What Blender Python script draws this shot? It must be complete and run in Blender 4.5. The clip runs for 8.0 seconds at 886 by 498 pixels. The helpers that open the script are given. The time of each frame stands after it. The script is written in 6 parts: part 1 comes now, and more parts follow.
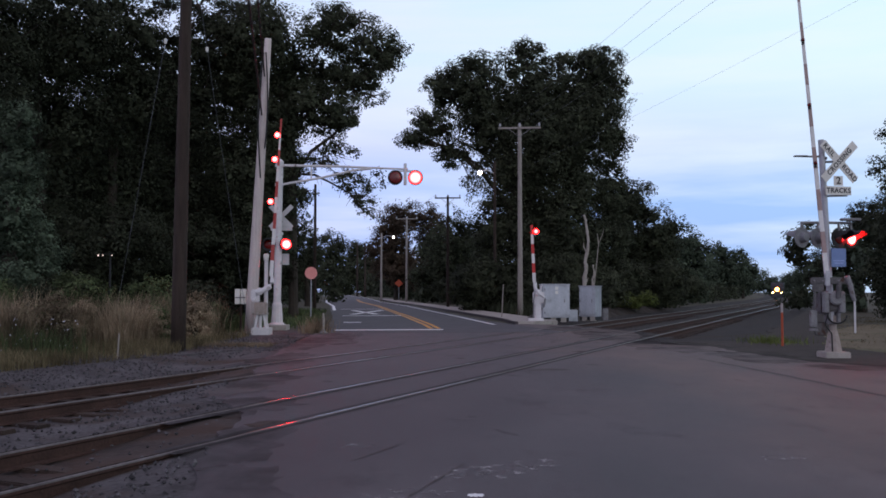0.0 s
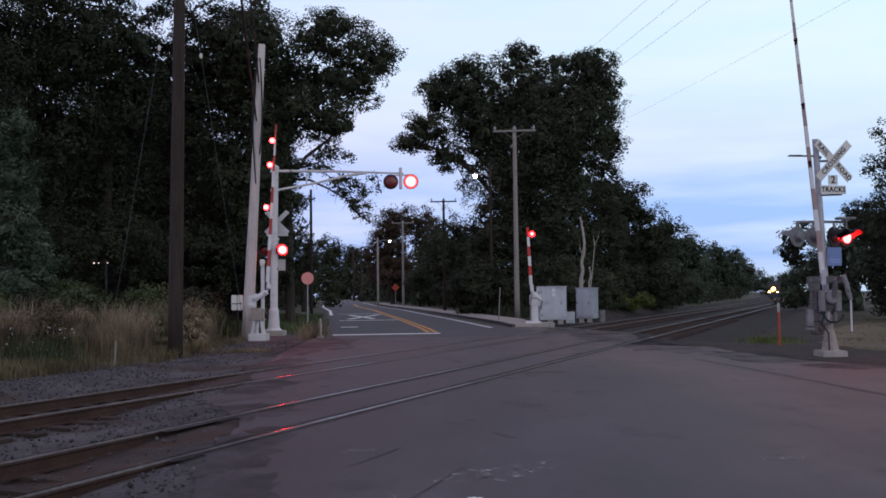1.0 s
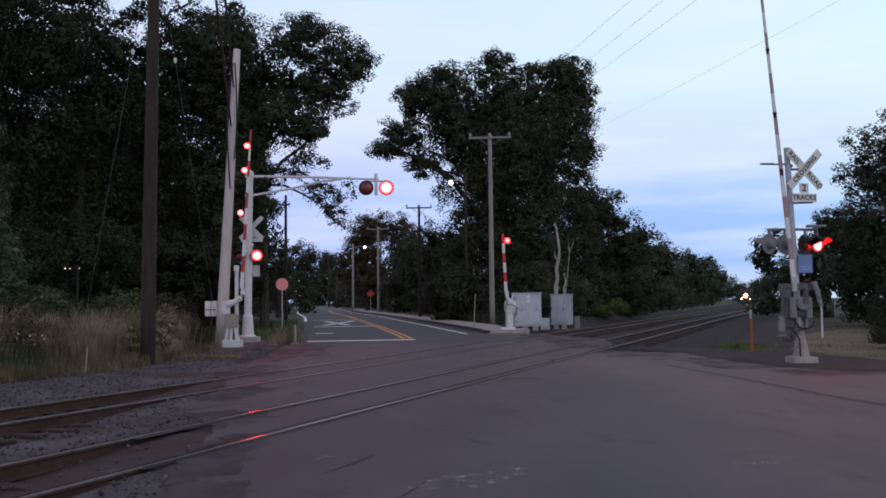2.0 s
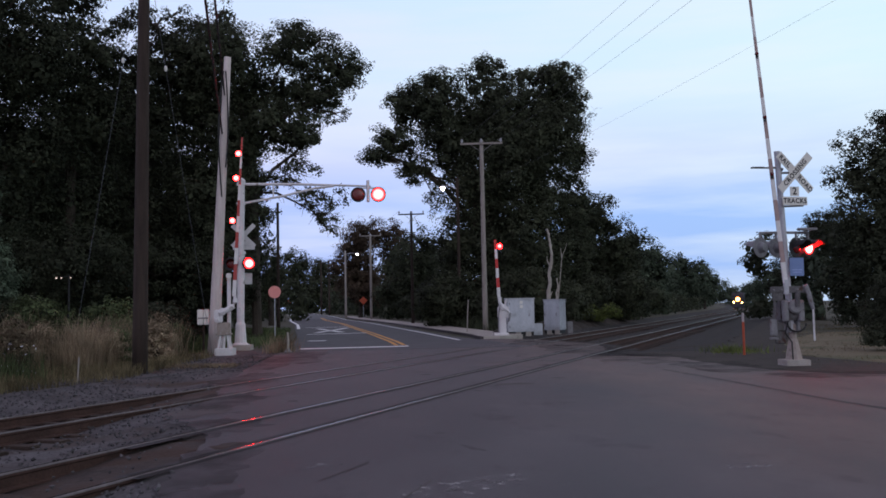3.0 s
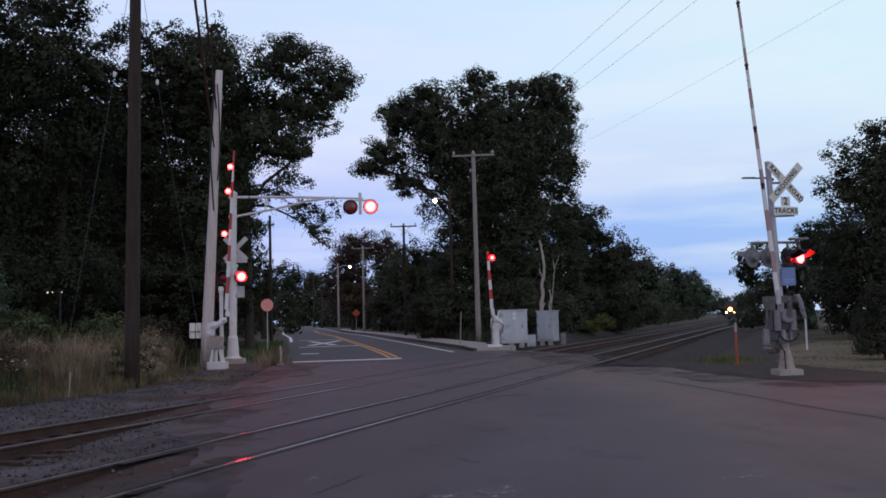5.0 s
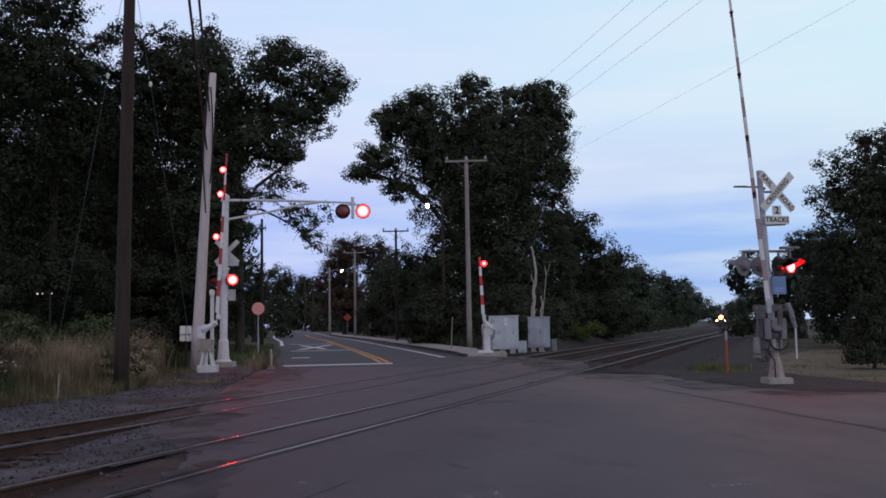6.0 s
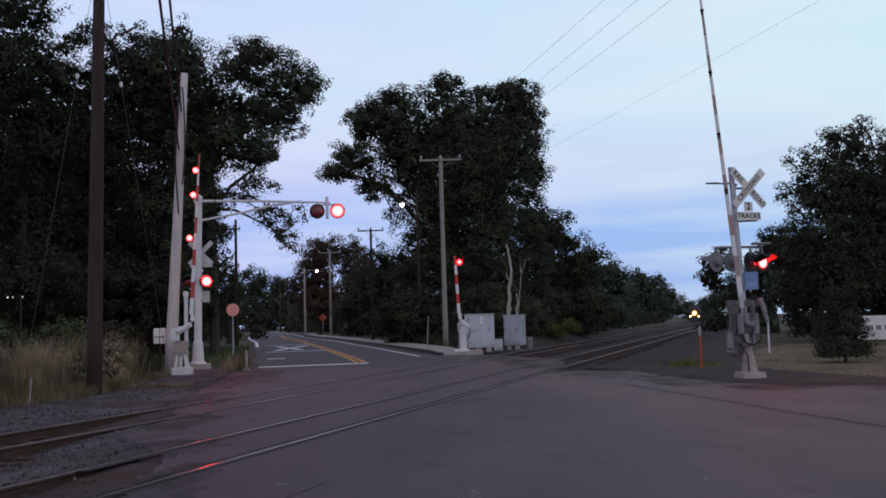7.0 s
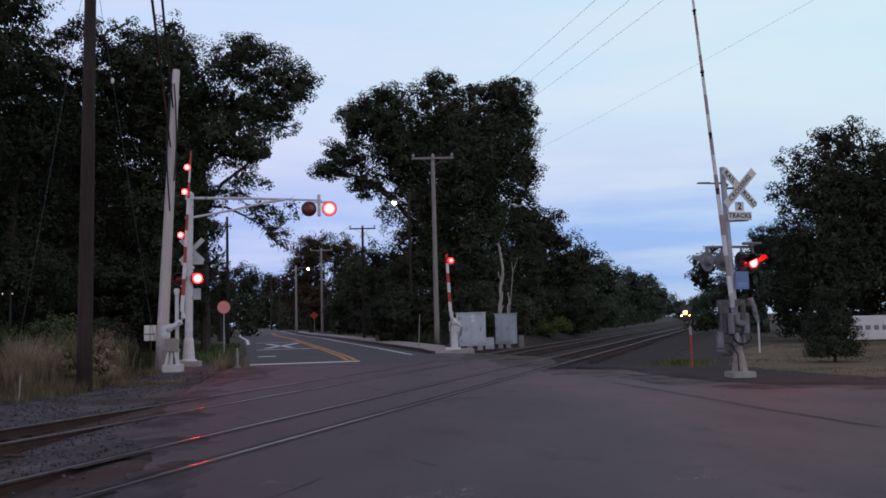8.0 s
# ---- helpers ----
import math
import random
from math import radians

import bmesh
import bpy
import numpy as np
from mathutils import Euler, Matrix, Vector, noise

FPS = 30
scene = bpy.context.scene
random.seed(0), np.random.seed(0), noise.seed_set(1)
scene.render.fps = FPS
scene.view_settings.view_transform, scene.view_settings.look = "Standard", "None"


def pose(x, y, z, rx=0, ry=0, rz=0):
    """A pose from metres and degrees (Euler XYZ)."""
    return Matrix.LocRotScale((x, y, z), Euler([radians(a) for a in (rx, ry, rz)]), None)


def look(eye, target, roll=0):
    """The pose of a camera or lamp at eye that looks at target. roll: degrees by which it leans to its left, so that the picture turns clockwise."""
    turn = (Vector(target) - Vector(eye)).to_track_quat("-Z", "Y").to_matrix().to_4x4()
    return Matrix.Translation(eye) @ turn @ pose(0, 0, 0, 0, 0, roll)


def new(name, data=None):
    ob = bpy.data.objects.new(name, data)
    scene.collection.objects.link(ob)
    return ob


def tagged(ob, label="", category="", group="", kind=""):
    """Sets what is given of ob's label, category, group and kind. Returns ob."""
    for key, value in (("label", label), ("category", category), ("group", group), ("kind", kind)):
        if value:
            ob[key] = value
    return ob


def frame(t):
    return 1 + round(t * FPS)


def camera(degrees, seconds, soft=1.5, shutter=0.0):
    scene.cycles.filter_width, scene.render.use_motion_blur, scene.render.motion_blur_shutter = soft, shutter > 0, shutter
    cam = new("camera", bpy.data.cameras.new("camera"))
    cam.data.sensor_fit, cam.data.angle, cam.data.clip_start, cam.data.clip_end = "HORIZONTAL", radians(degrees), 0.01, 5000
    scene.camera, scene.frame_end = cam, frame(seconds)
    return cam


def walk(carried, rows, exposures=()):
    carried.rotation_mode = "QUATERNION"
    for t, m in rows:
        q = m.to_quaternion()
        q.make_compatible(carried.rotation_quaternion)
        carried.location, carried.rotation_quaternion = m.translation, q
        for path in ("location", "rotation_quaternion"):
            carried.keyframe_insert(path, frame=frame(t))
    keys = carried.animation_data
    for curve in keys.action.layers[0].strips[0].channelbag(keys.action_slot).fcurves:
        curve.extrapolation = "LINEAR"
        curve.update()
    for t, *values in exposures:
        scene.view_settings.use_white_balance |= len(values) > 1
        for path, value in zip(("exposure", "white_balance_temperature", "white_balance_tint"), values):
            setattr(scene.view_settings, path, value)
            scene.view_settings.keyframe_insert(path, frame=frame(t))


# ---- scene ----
cam = camera(52.6, 8.0, soft=1.7)
# The camera stands on a tripod and only turns.
PATH = [
    (0.0, pose(0, 0, 1.65, 92.740, 0.000, 0.000)),
    (0.2, pose(0, 0, 1.65, 92.796, 0.260, 0.127)),
    (0.5, pose(0, 0, 1.65, 92.865, 0.743, 0.177)),
    (1.0, pose(0, 0, 1.65, 92.971, 0.698, -0.204)),
    (1.5, pose(0, 0, 1.65, 93.139, 0.773, -1.001)),
    (2.0, pose(0, 0, 1.65, 93.354, 0.622, -1.787)),
    (2.2, pose(0, 0, 1.65, 93.467, 0.657, -1.952)),
    (3.3, pose(0, 0, 1.65, 93.803, 1.255, -2.281)),
    (3.5, pose(0, 0, 1.65, 93.846, 1.270, -2.288)),
    (4.0, pose(0, 0, 1.65, 93.989, 1.131, -2.401)),
    (4.5, pose(0, 0, 1.65, 94.208, 1.307, -2.546)),
    (4.7, pose(0, 0, 1.65, 94.320, 1.428, -2.586)),
    (5.8, pose(0, 0, 1.65, 94.794, 1.524, -2.963)),
    (6.0, pose(0, 0, 1.65, 94.816, 0.969, -3.242)),
    (6.5, pose(0, 0, 1.65, 94.780, 1.534, -3.994)),
    (7.0, pose(0, 0, 1.65, 94.714, 1.668, -4.776)),
    (7.5, pose(0, 0, 1.65, 94.657, 1.534, -5.202)),
    (8.0, pose(0, 0, 1.65, 94.592, 1.438, -5.322)),
]
walk(cam, PATH, [(0.0, 0.10), (2.0, 0.06), (4.0, 0.0), (6.0, -0.09), (8.0, -0.13)])

# ---- world and light: dusk under thin cloud ----
world = bpy.data.worlds.new("dusk_sky")
scene.world = world
world.use_nodes = True
wn, wl = world.node_tree.nodes, world.node_tree.links
wn.clear()
w_out = wn.new("ShaderNodeOutputWorld")
w_bg = wn.new("ShaderNodeBackground")
w_bg.inputs["Strength"].default_value = 1.0
w_sky = wn.new("ShaderNodeTexSky")
w_sky.sky_type = "NISHITA"
w_sky.sun_disc = False
w_sky.sun_elevation = radians(4)
w_sky.sun_rotation = radians(200)
w_dim = wn.new("ShaderNodeMixRGB")
w_dim.blend_type = "MULTIPLY"
w_dim.inputs[0].default_value = 1.0
w_dim.inputs[2].default_value = (0.12, 0.12, 0.12, 1)
wl.new(w_sky.outputs[0], w_dim.inputs[1])
w_co = wn.new("ShaderNodeTexCoord")
w_sep = wn.new("ShaderNodeSeparateXYZ")
wl.new(w_co.outputs["Generated"], w_sep.inputs[0])
w_ramp = wn.new("ShaderNodeValToRGB")
wl.new(w_sep.outputs["Z"], w_ramp.inputs[0])
for i, (p, c) in enumerate(((0.0, (0.34, 0.53, 1.0)), (0.10, (0.38, 0.58, 1.05)), (0.16, (0.66, 0.77, 1.05)), (0.235, (0.74, 0.92, 1.09)), (0.36, (0.71, 0.92, 1.09)), (0.52, (0.41, 0.375, 0.51)), (1.0, (0.285, 0.215, 0.33)))):
    e = w_ramp.color_ramp.elements[i] if i < 2 else w_ramp.color_ramp.elements.new(p)
    e.position, e.color = p, (*c, 1)
# long soft cloud streaks
w_map = wn.new("ShaderNodeMapping")
w_map.inputs["Scale"].default_value = (1.6, 1.6, 13.0)
w_map.inputs["Rotation"].default_value = (radians(3), radians(-4), 0)
wl.new(w_co.outputs["Generated"], w_map.inputs[0])
w_noise = wn.new("ShaderNodeTexNoise")
w_noise.inputs["Scale"].default_value = 2.2
w_noise.inputs["Detail"].default_value = 5
w_noise.inputs["Roughness"].default_value = 0.52
wl.new(w_map.outputs[0], w_noise.inputs[0])
w_cr = wn.new("ShaderNodeValToRGB")
w_cr.color_ramp.elements[0].position, w_cr.color_ramp.elements[1].position = 0.40, 0.66
wl.new(w_noise.outputs[0], w_cr.inputs[0])
w_half = wn.new("ShaderNodeMath")
w_half.operation = "MULTIPLY"
w_half.inputs[1].default_value = 0.55
wl.new(w_cr.outputs[0], w_half.inputs[0])
w_cl = wn.new("ShaderNodeMixRGB")
w_cl.inputs[2].default_value = (0.86, 0.94, 1.08, 1)
wl.new(w_half.outputs[0], w_cl.inputs[0])
wl.new(w_ramp.outputs[0], w_cl.inputs[1])
w_mix = wn.new("ShaderNodeMixRGB")
w_mix.inputs[0].default_value = 0.9
wl.new(w_dim.outputs[0], w_mix.inputs[1])
wl.new(w_cl.outputs[0], w_mix.inputs[2])
# the sky is a little more lavender to the west and paler to the east
w_side = wn.new("ShaderNodeMapRange")
w_side.inputs["From Min"].default_value, w_side.inputs["From Max"].default_value = -0.25, 0.5
wl.new(w_sep.outputs["X"], w_side.inputs["Value"])
w_tint = wn.new("ShaderNodeMixRGB")
w_tint.inputs[1].default_value, w_tint.inputs[2].default_value = (0.97, 0.91, 1.05, 1), (1.0, 1.05, 1.0, 1)
wl.new(w_side.outputs[0], w_tint.inputs[0])
w_mul = wn.new("ShaderNodeMixRGB")
w_mul.blend_type = "MULTIPLY"
w_mul.inputs[0].default_value = 1.0
wl.new(w_mix.outputs[0], w_mul.inputs[1])
wl.new(w_tint.outputs[0], w_mul.inputs[2])
wl.new(w_mul.outputs[0], w_bg.inputs["Color"])
wl.new(w_bg.outputs[0], w_out.inputs[0])

sun_data = bpy.data.lights.new("sun", "SUN")
sun_data.energy, sun_data.angle, sun_data.color = 0.25, radians(25), (1.0, 0.9, 0.85)
sun = new("sun", sun_data)
sun.matrix_world = look((0, 0, 60), (-9, 26, 50))



# ---- materials ----
def principled(name):
    m = bpy.data.materials.new(name)
    m.use_nodes = True
    return m, m.node_tree.nodes, m.node_tree.links, m.node_tree.nodes["Principled BSDF"]


def surface(name, dark, light, scale=6.0, rough=0.8, bump=0.2, fine=60.0, metal=0.0, stretch=(1, 1, 1), island=0.0, per_object=0.0, spec=0.3, stain=None, lo=0.3, hi=0.7):
    """Two colours over a broad and a fine noise, fine relief, and a little change from piece to piece."""
    m, n, l, b = principled(name)
    co = n.new("ShaderNodeTexCoord")
    mp = n.new("ShaderNodeMapping")
    mp.inputs["Scale"].default_value = stretch
    l.new(co.outputs["Object"], mp.inputs[0])
    big, small = n.new("ShaderNodeTexNoise"), n.new("ShaderNodeTexNoise")
    big.inputs["Scale"].default_value, small.inputs["Scale"].default_value = scale, fine
    big.inputs["Detail"].default_value, small.inputs["Detail"].default_value = 6, 3
    l.new(mp.outputs[0], big.inputs[0])
    l.new(mp.outputs[0], small.inputs[0])
    mixed = n.new("ShaderNodeMath")
    mixed.operation = "MULTIPLY_ADD"
    mixed.inputs[1].default_value = 0.45
    l.new(small.outputs[0], mixed.inputs[0])
    part_big = n.new("ShaderNodeMath")
    part_big.operation = "MULTIPLY"
    part_big.inputs[1].default_value = 0.55
    l.new(big.outputs[0], part_big.inputs[0])
    l.new(part_big.outputs[0], mixed.inputs[2])
    ramp = n.new("ShaderNodeValToRGB")
    ramp.color_ramp.elements[0].position, ramp.color_ramp.elements[1].position = lo, hi
    ramp.color_ramp.elements[0].color, ramp.color_ramp.elements[1].color = (*dark, 1), (*light, 1)
    l.new(mixed.outputs[0], ramp.inputs[0])
    colour = ramp.outputs[0]
    if stain:
        blot = n.new("ShaderNodeTexNoise")
        blot.inputs["Scale"].default_value, blot.inputs["Detail"].default_value = stain[1], 4
        l.new(co.outputs["Object"], blot.inputs[0])
        edge = n.new("ShaderNodeValToRGB")
        edge.color_ramp.elements[0].position, edge.color_ramp.elements[1].position = stain[2], stain[2] + 0.12
        l.new(blot.outputs[0], edge.inputs[0])
        over = n.new("ShaderNodeMixRGB")
        over.inputs[2].default_value = (*stain[0], 1)
        l.new(edge.outputs[0], over.inputs[0])
        l.new(colour, over.inputs[1])
        colour = over.outputs[0]
    if island or per_object:
        source = n.new("ShaderNodeNewGeometry").outputs["Random Per Island"] if island else n.new("ShaderNodeObjectInfo").outputs["Random"]
        rng = n.new("ShaderNodeMapRange")
        amount = island or per_object
        rng.inputs["To Min"].default_value, rng.inputs["To Max"].default_value = 1 - amount, 1 + amount
        l.new(source, rng.inputs["Value"])
        hsv = n.new("ShaderNodeHueSaturation")
        l.new(rng.outputs[0], hsv.inputs["Value"])
        l.new(colour, hsv.inputs["Color"])
        colour = hsv.outputs[0]
    l.new(colour, b.inputs["Base Color"])
    b.inputs["Roughness"].default_value, b.inputs["Metallic"].default_value = rough, metal
    b.inputs["Specular IOR Level"].default_value = spec
    if bump:
        bp = n.new("ShaderNodeBump")
        bp.inputs["Strength"].default_value, bp.inputs["Distance"].default_value = bump, 0.02
        l.new(small.outputs[0], bp.inputs["Height"])
        l.new(bp.outputs[0], b.inputs["Normal"])
    return m


def glowing(name, rim, core, power, radius):
    """A lamp's lens: brighter towards its middle."""
    m, n, l, b = principled(name)
    co = n.new("ShaderNodeTexCoord")
    ln = n.new("ShaderNodeVectorMath")
    ln.operation = "LENGTH"
    l.new(co.outputs["Object"], ln.inputs[0])
    rng = n.new("ShaderNodeMapRange")
    rng.inputs["From Min"].default_value, rng.inputs["From Max"].default_value = radius, 0.5 * radius
    l.new(ln.outputs["Value"], rng.inputs["Value"])
    mx = n.new("ShaderNodeMixRGB")
    mx.inputs[1].default_value, mx.inputs[2].default_value = (*rim, 1), (*core, 1)
    l.new(rng.outputs[0], mx.inputs[0])
    b.inputs["Base Color"].default_value = (0.4, 0.02, 0.02, 1)
    l.new(mx.outputs[0], b.inputs["Emission Color"])
    b.inputs["Emission Strength"].default_value = power
    return m


def foliage(name, dark, light, trans=0.25):
    m, n, l, b = principled(name)
    geo = n.new("ShaderNodeNewGeometry")
    ramp = n.new("ShaderNodeValToRGB")
    ramp.color_ramp.elements[0].color, ramp.color_ramp.elements[1].color = (*dark, 1), (*light, 1)
    l.new(geo.outputs["Random Per Island"], ramp.inputs[0])
    co = n.new("ShaderNodeTexCoord")
    big = n.new("ShaderNodeTexNoise")
    big.inputs["Scale"].default_value = 0.45
    l.new(co.outputs["Object"], big.inputs[0])
    mid = n.new("ShaderNodeTexNoise")
    mid.inputs["Scale"].default_value = 1.5
    l.new(co.outputs["Object"], mid.inputs[0])
    both = n.new("ShaderNodeMath")
    both.operation = "ADD"
    l.new(big.outputs[0], both.inputs[0])
    l.new(mid.outputs[0], both.inputs[1])
    hsv = n.new("ShaderNodeHueSaturation")
    rng = n.new("ShaderNodeMapRange")
    rng.inputs["From Min"].default_value, rng.inputs["From Max"].default_value = 0.72, 1.28
    rng.inputs["To Min"].default_value, rng.inputs["To Max"].default_value = 0.35, 1.65
    l.new(both.outputs[0], rng.inputs["Value"])
    l.new(rng.outputs[0], hsv.inputs["Value"])
    l.new(ramp.outputs[0], hsv.inputs["Color"])
    l.new(hsv.outputs[0], b.inputs["Base Color"])
    b.inputs["Roughness"].default_value = 0.7
    b.inputs["Specular IOR Level"].default_value = 0.08
    tr = n.new("ShaderNodeBsdfTranslucent")
    l.new(hsv.outputs[0], tr.inputs["Color"])
    mx = n.new("ShaderNodeMixShader")
    mx.inputs[0].default_value = trans
    l.new(b.outputs[0], mx.inputs[1])
    l.new(tr.outputs[0], mx.inputs[2])
    l.new(mx.outputs[0], n["Material Output"].inputs["Surface"])
    return m


ASPHALT_FAR = surface("newer_asphalt", (0.062, 0.059, 0.066), (0.104, 0.098, 0.106), scale=0.6, fine=40, rough=0.8, bump=0.25)


def crossing_asphalt():
    """Old asphalt: aggregate grain, wheel-worn streaks, a tarred strip along the rails and a warmer, lighter tone on
    the approach.
    """
    m, n, l, b = principled("asphalt")
    co = n.new("ShaderNodeTexCoord")

    def clouds(scale, detail, stretch=(1, 1, 1), turn=0.0, rough=0.55):
        mp = n.new("ShaderNodeMapping")
        mp.inputs["Scale"].default_value, mp.inputs["Rotation"].default_value = stretch, (0, 0, radians(turn))
        l.new(co.outputs["Object"], mp.inputs[0])
        t = n.new("ShaderNodeTexNoise")
        t.inputs["Scale"].default_value, t.inputs["Detail"].default_value, t.inputs["Roughness"].default_value = scale, detail, rough
        l.new(mp.outputs[0], t.inputs[0])
        return t.outputs[0]

    def math_of(kind, a, c):
        t = n.new("ShaderNodeMath")
        t.operation = kind
        for k, v in enumerate((a, c)):
            if isinstance(v, float):
                t.inputs[k].default_value = v
            else:
                l.new(v, t.inputs[k])
        return t.outputs[0]

    def ramp_of(v, a, c, to_a=0.0, to_c=1.0):
        t = n.new("ShaderNodeMapRange")
        t.interpolation_type = "SMOOTHSTEP"
        for key, val in (("From Min", a), ("From Max", c), ("To Min", to_a), ("To Max", to_c)):
            t.inputs[key].default_value = val
        l.new(v, t.inputs["Value"])
        return t.outputs[0]

    def blend(factor, colour, tint):
        t = n.new("ShaderNodeMixRGB")
        t.blend_type = "MULTIPLY"
        l.new(factor, t.inputs[0])
        l.new(colour, t.inputs[1])
        t.inputs[2].default_value = (*tint, 1)
        return t.outputs[0]

    grain = clouds(75, 2)
    broad = clouds(0.55, 8, (1.0, 0.4, 1), -8, 0.62)
    mixed = math_of("ADD", math_of("MULTIPLY", grain, 0.22), math_of("MULTIPLY", broad, 0.78))
    ramp = n.new("ShaderNodeValToRGB")
    ramp.color_ramp.elements[0].position, ramp.color_ramp.elements[1].position = 0.36, 0.66
    ramp.color_ramp.elements[0].color, ramp.color_ramp.elements[1].color = (0.052, 0.047, 0.054, 1), (0.126, 0.113, 0.119, 1)
    l.new(mixed, ramp.inputs[0])
    sep = n.new("ShaderNodeSeparateXYZ")
    l.new(co.outputs["Object"], sep.inputs[0])
    drift = clouds(0.22, 5)
    # warmer, lighter tone over the right of the approach
    side = math_of("ADD", sep.outputs["X"], math_of("MULTIPLY", drift, 7.0))
    colour = blend(ramp_of(side, 5.0, 9.5), ramp.outputs[0], (1.45, 1.24, 1.07))
    # tarred strip beside and between the rails
    over = math_of("ADD", math_of("MULTIPLY", sep.outputs["X"], -0.9146), math_of("MULTIPLY", sep.outputs["Y"], 0.4043))
    along = math_of("ADD", math_of("MULTIPLY", sep.outputs["X"], 0.4043), math_of("MULTIPLY", sep.outputs["Y"], 0.9146))
    strip = ramp_of(math_of("ADD", over, math_of("MULTIPLY", drift, 3.0)), 4.6, 6.2)
    reach = ramp_of(math_of("ADD", along, math_of("MULTIPLY", drift, 8.0)), 26.0, 13.0)
    colour = blend(math_of("MULTIPLY", strip, reach), colour, (0.83, 0.80, 0.82))
    # oil spots and scuffs
    spots = ramp_of(clouds(0.9, 6, (1, 0.55, 1), 14, 0.7), 0.54, 0.68, 0.0, 0.75)
    colour = blend(spots, colour, (0.62, 0.6, 0.62))
    l.new(colour, b.inputs["Base Color"])
    b.inputs["Specular IOR Level"].default_value = 0.35
    l.new(ramp_of(broad, 0.3, 0.7, 0.62, 0.8), b.inputs["Roughness"])
    bp = n.new("ShaderNodeBump")
    bp.inputs["Strength"].default_value, bp.inputs["Distance"].default_value = 0.5, 0.02
    l.new(grain, bp.inputs["Height"])
    l.new(bp.outputs[0], b.inputs["Normal"])
    return m


ASPHALT = crossing_asphalt()
WORN = surface("worn_white_paint", (0.20, 0.185, 0.19), (0.42, 0.40, 0.41), scale=12, fine=40, rough=0.72, bump=0.0, spec=0.35)


def worn_through(m, scale=6.5, lo=0.50, hi=0.66, most=1.0):
    """Leaves a film only in flecks, stretched the way that the wheels run."""
    n, l = m.node_tree.nodes, m.node_tree.links
    co, mp, t, r = (n.new("ShaderNode" + k) for k in ("TexCoord", "Mapping", "TexNoise", "ValToRGB"))
    mp.inputs["Scale"].default_value = (1.0, 0.8, 1.0)
    t.inputs["Scale"].default_value, t.inputs["Detail"].default_value, t.inputs["Roughness"].default_value = scale, 8, 0.7
    r.color_ramp.elements[0].position, r.color_ramp.elements[1].position = lo, hi
    l.new(co.outputs["Object"], mp.inputs[0])
    l.new(mp.outputs[0], t.inputs[0])
    r.color_ramp.elements[1].color = (most, most, most, 1)
    l.new(t.outputs[0], r.inputs[0])
    l.new(r.outputs[0], n["Principled BSDF"].inputs["Alpha"])


worn_through(WORN)
DIRT_FILM = surface("tracked_dirt", (0.024, 0.0215, 0.021), (0.060, 0.054, 0.053), scale=1.2, fine=20, rough=0.9, bump=0.0, spec=0.2)
worn_through(DIRT_FILM, 0.8, 0.36, 0.8, 0.75)
PATCH = surface("asphalt_patch", (0.052, 0.044, 0.045), (0.10, 0.086, 0.086), scale=1.5, fine=50, rough=0.8, bump=0.4)
GROUND = surface("grassy_soil", (0.04, 0.036, 0.024), (0.10, 0.086, 0.056), scale=0.35, fine=9, rough=0.95, bump=0.6, stain=((0.055, 0.056, 0.03), 0.15, 0.5))
BALLAST = surface("ballast", (0.035, 0.032, 0.034), (0.13, 0.12, 0.125), scale=1.2, fine=16, rough=0.95, bump=1.0, stain=((0.055, 0.038, 0.03), 0.5, 0.54))
BALLAST_DARK = surface("dirty_ballast", (0.012, 0.011, 0.011), (0.042, 0.036, 0.034), scale=1.2, fine=16, rough=0.95, bump=0.9, stain=((0.035, 0.026, 0.021), 0.5, 0.52))
BALLAST_RUST = surface("rust_stained_ballast", (0.022, 0.016, 0.015), (0.085, 0.062, 0.054), scale=1.6, fine=14, rough=0.95, bump=0.9, stain=((0.05, 0.028, 0.02), 0.8, 0.48))
STONE = surface("ballast_stone", (0.03, 0.028, 0.03), (0.125, 0.116, 0.122), scale=8, fine=40, rough=0.9, bump=0.4, island=0.5)
RUST = surface("rusty_rail", (0.032, 0.017, 0.014), (0.085, 0.044, 0.035), scale=3, fine=30, rough=0.85, bump=0.4)
RAILTOP = surface("polished_rail_head", (0.09, 0.072, 0.07), (0.26, 0.21, 0.205), scale=1.2, fine=5, rough=0.2, bump=0.0, metal=1.0, stretch=(1, 1, 1))
WORN_STEEL = surface("worn_rail_shoulder", (0.10, 0.085, 0.085), (0.26, 0.225, 0.22), scale=2, fine=12, rough=0.5, bump=0.05, metal=0.6, spec=0.4)
RUBBER = surface("flangeway", (0.02, 0.018, 0.02), (0.05, 0.045, 0.048), scale=3, fine=40, rough=0.85, bump=0.3)
TIE = surface("tie_wood", (0.025, 0.017, 0.014), (0.065, 0.045, 0.036), scale=2, fine=25, rough=0.9, bump=0.6, per_object=0.3)
WHITELINE = surface("road_paint_white", (0.72, 0.72, 0.72), (0.9, 0.9, 0.9), scale=2.5, fine=30, rough=0.7, bump=0.2)
YELLOWLINE = surface("road_paint_yellow", (0.5, 0.23, 0.05), (0.72, 0.34, 0.07), scale=2.5, fine=30, rough=0.7, bump=0.2)
CONCRETE = surface("concrete", (0.28, 0.25, 0.22), (0.46, 0.42, 0.38), scale=2, fine=30, rough=0.9, bump=0.3)
GALV = surface("galvanised_steel", (0.34, 0.34, 0.36), (0.52, 0.52, 0.55), scale=3, fine=25, rough=0.5, bump=0.05, metal=0.25)
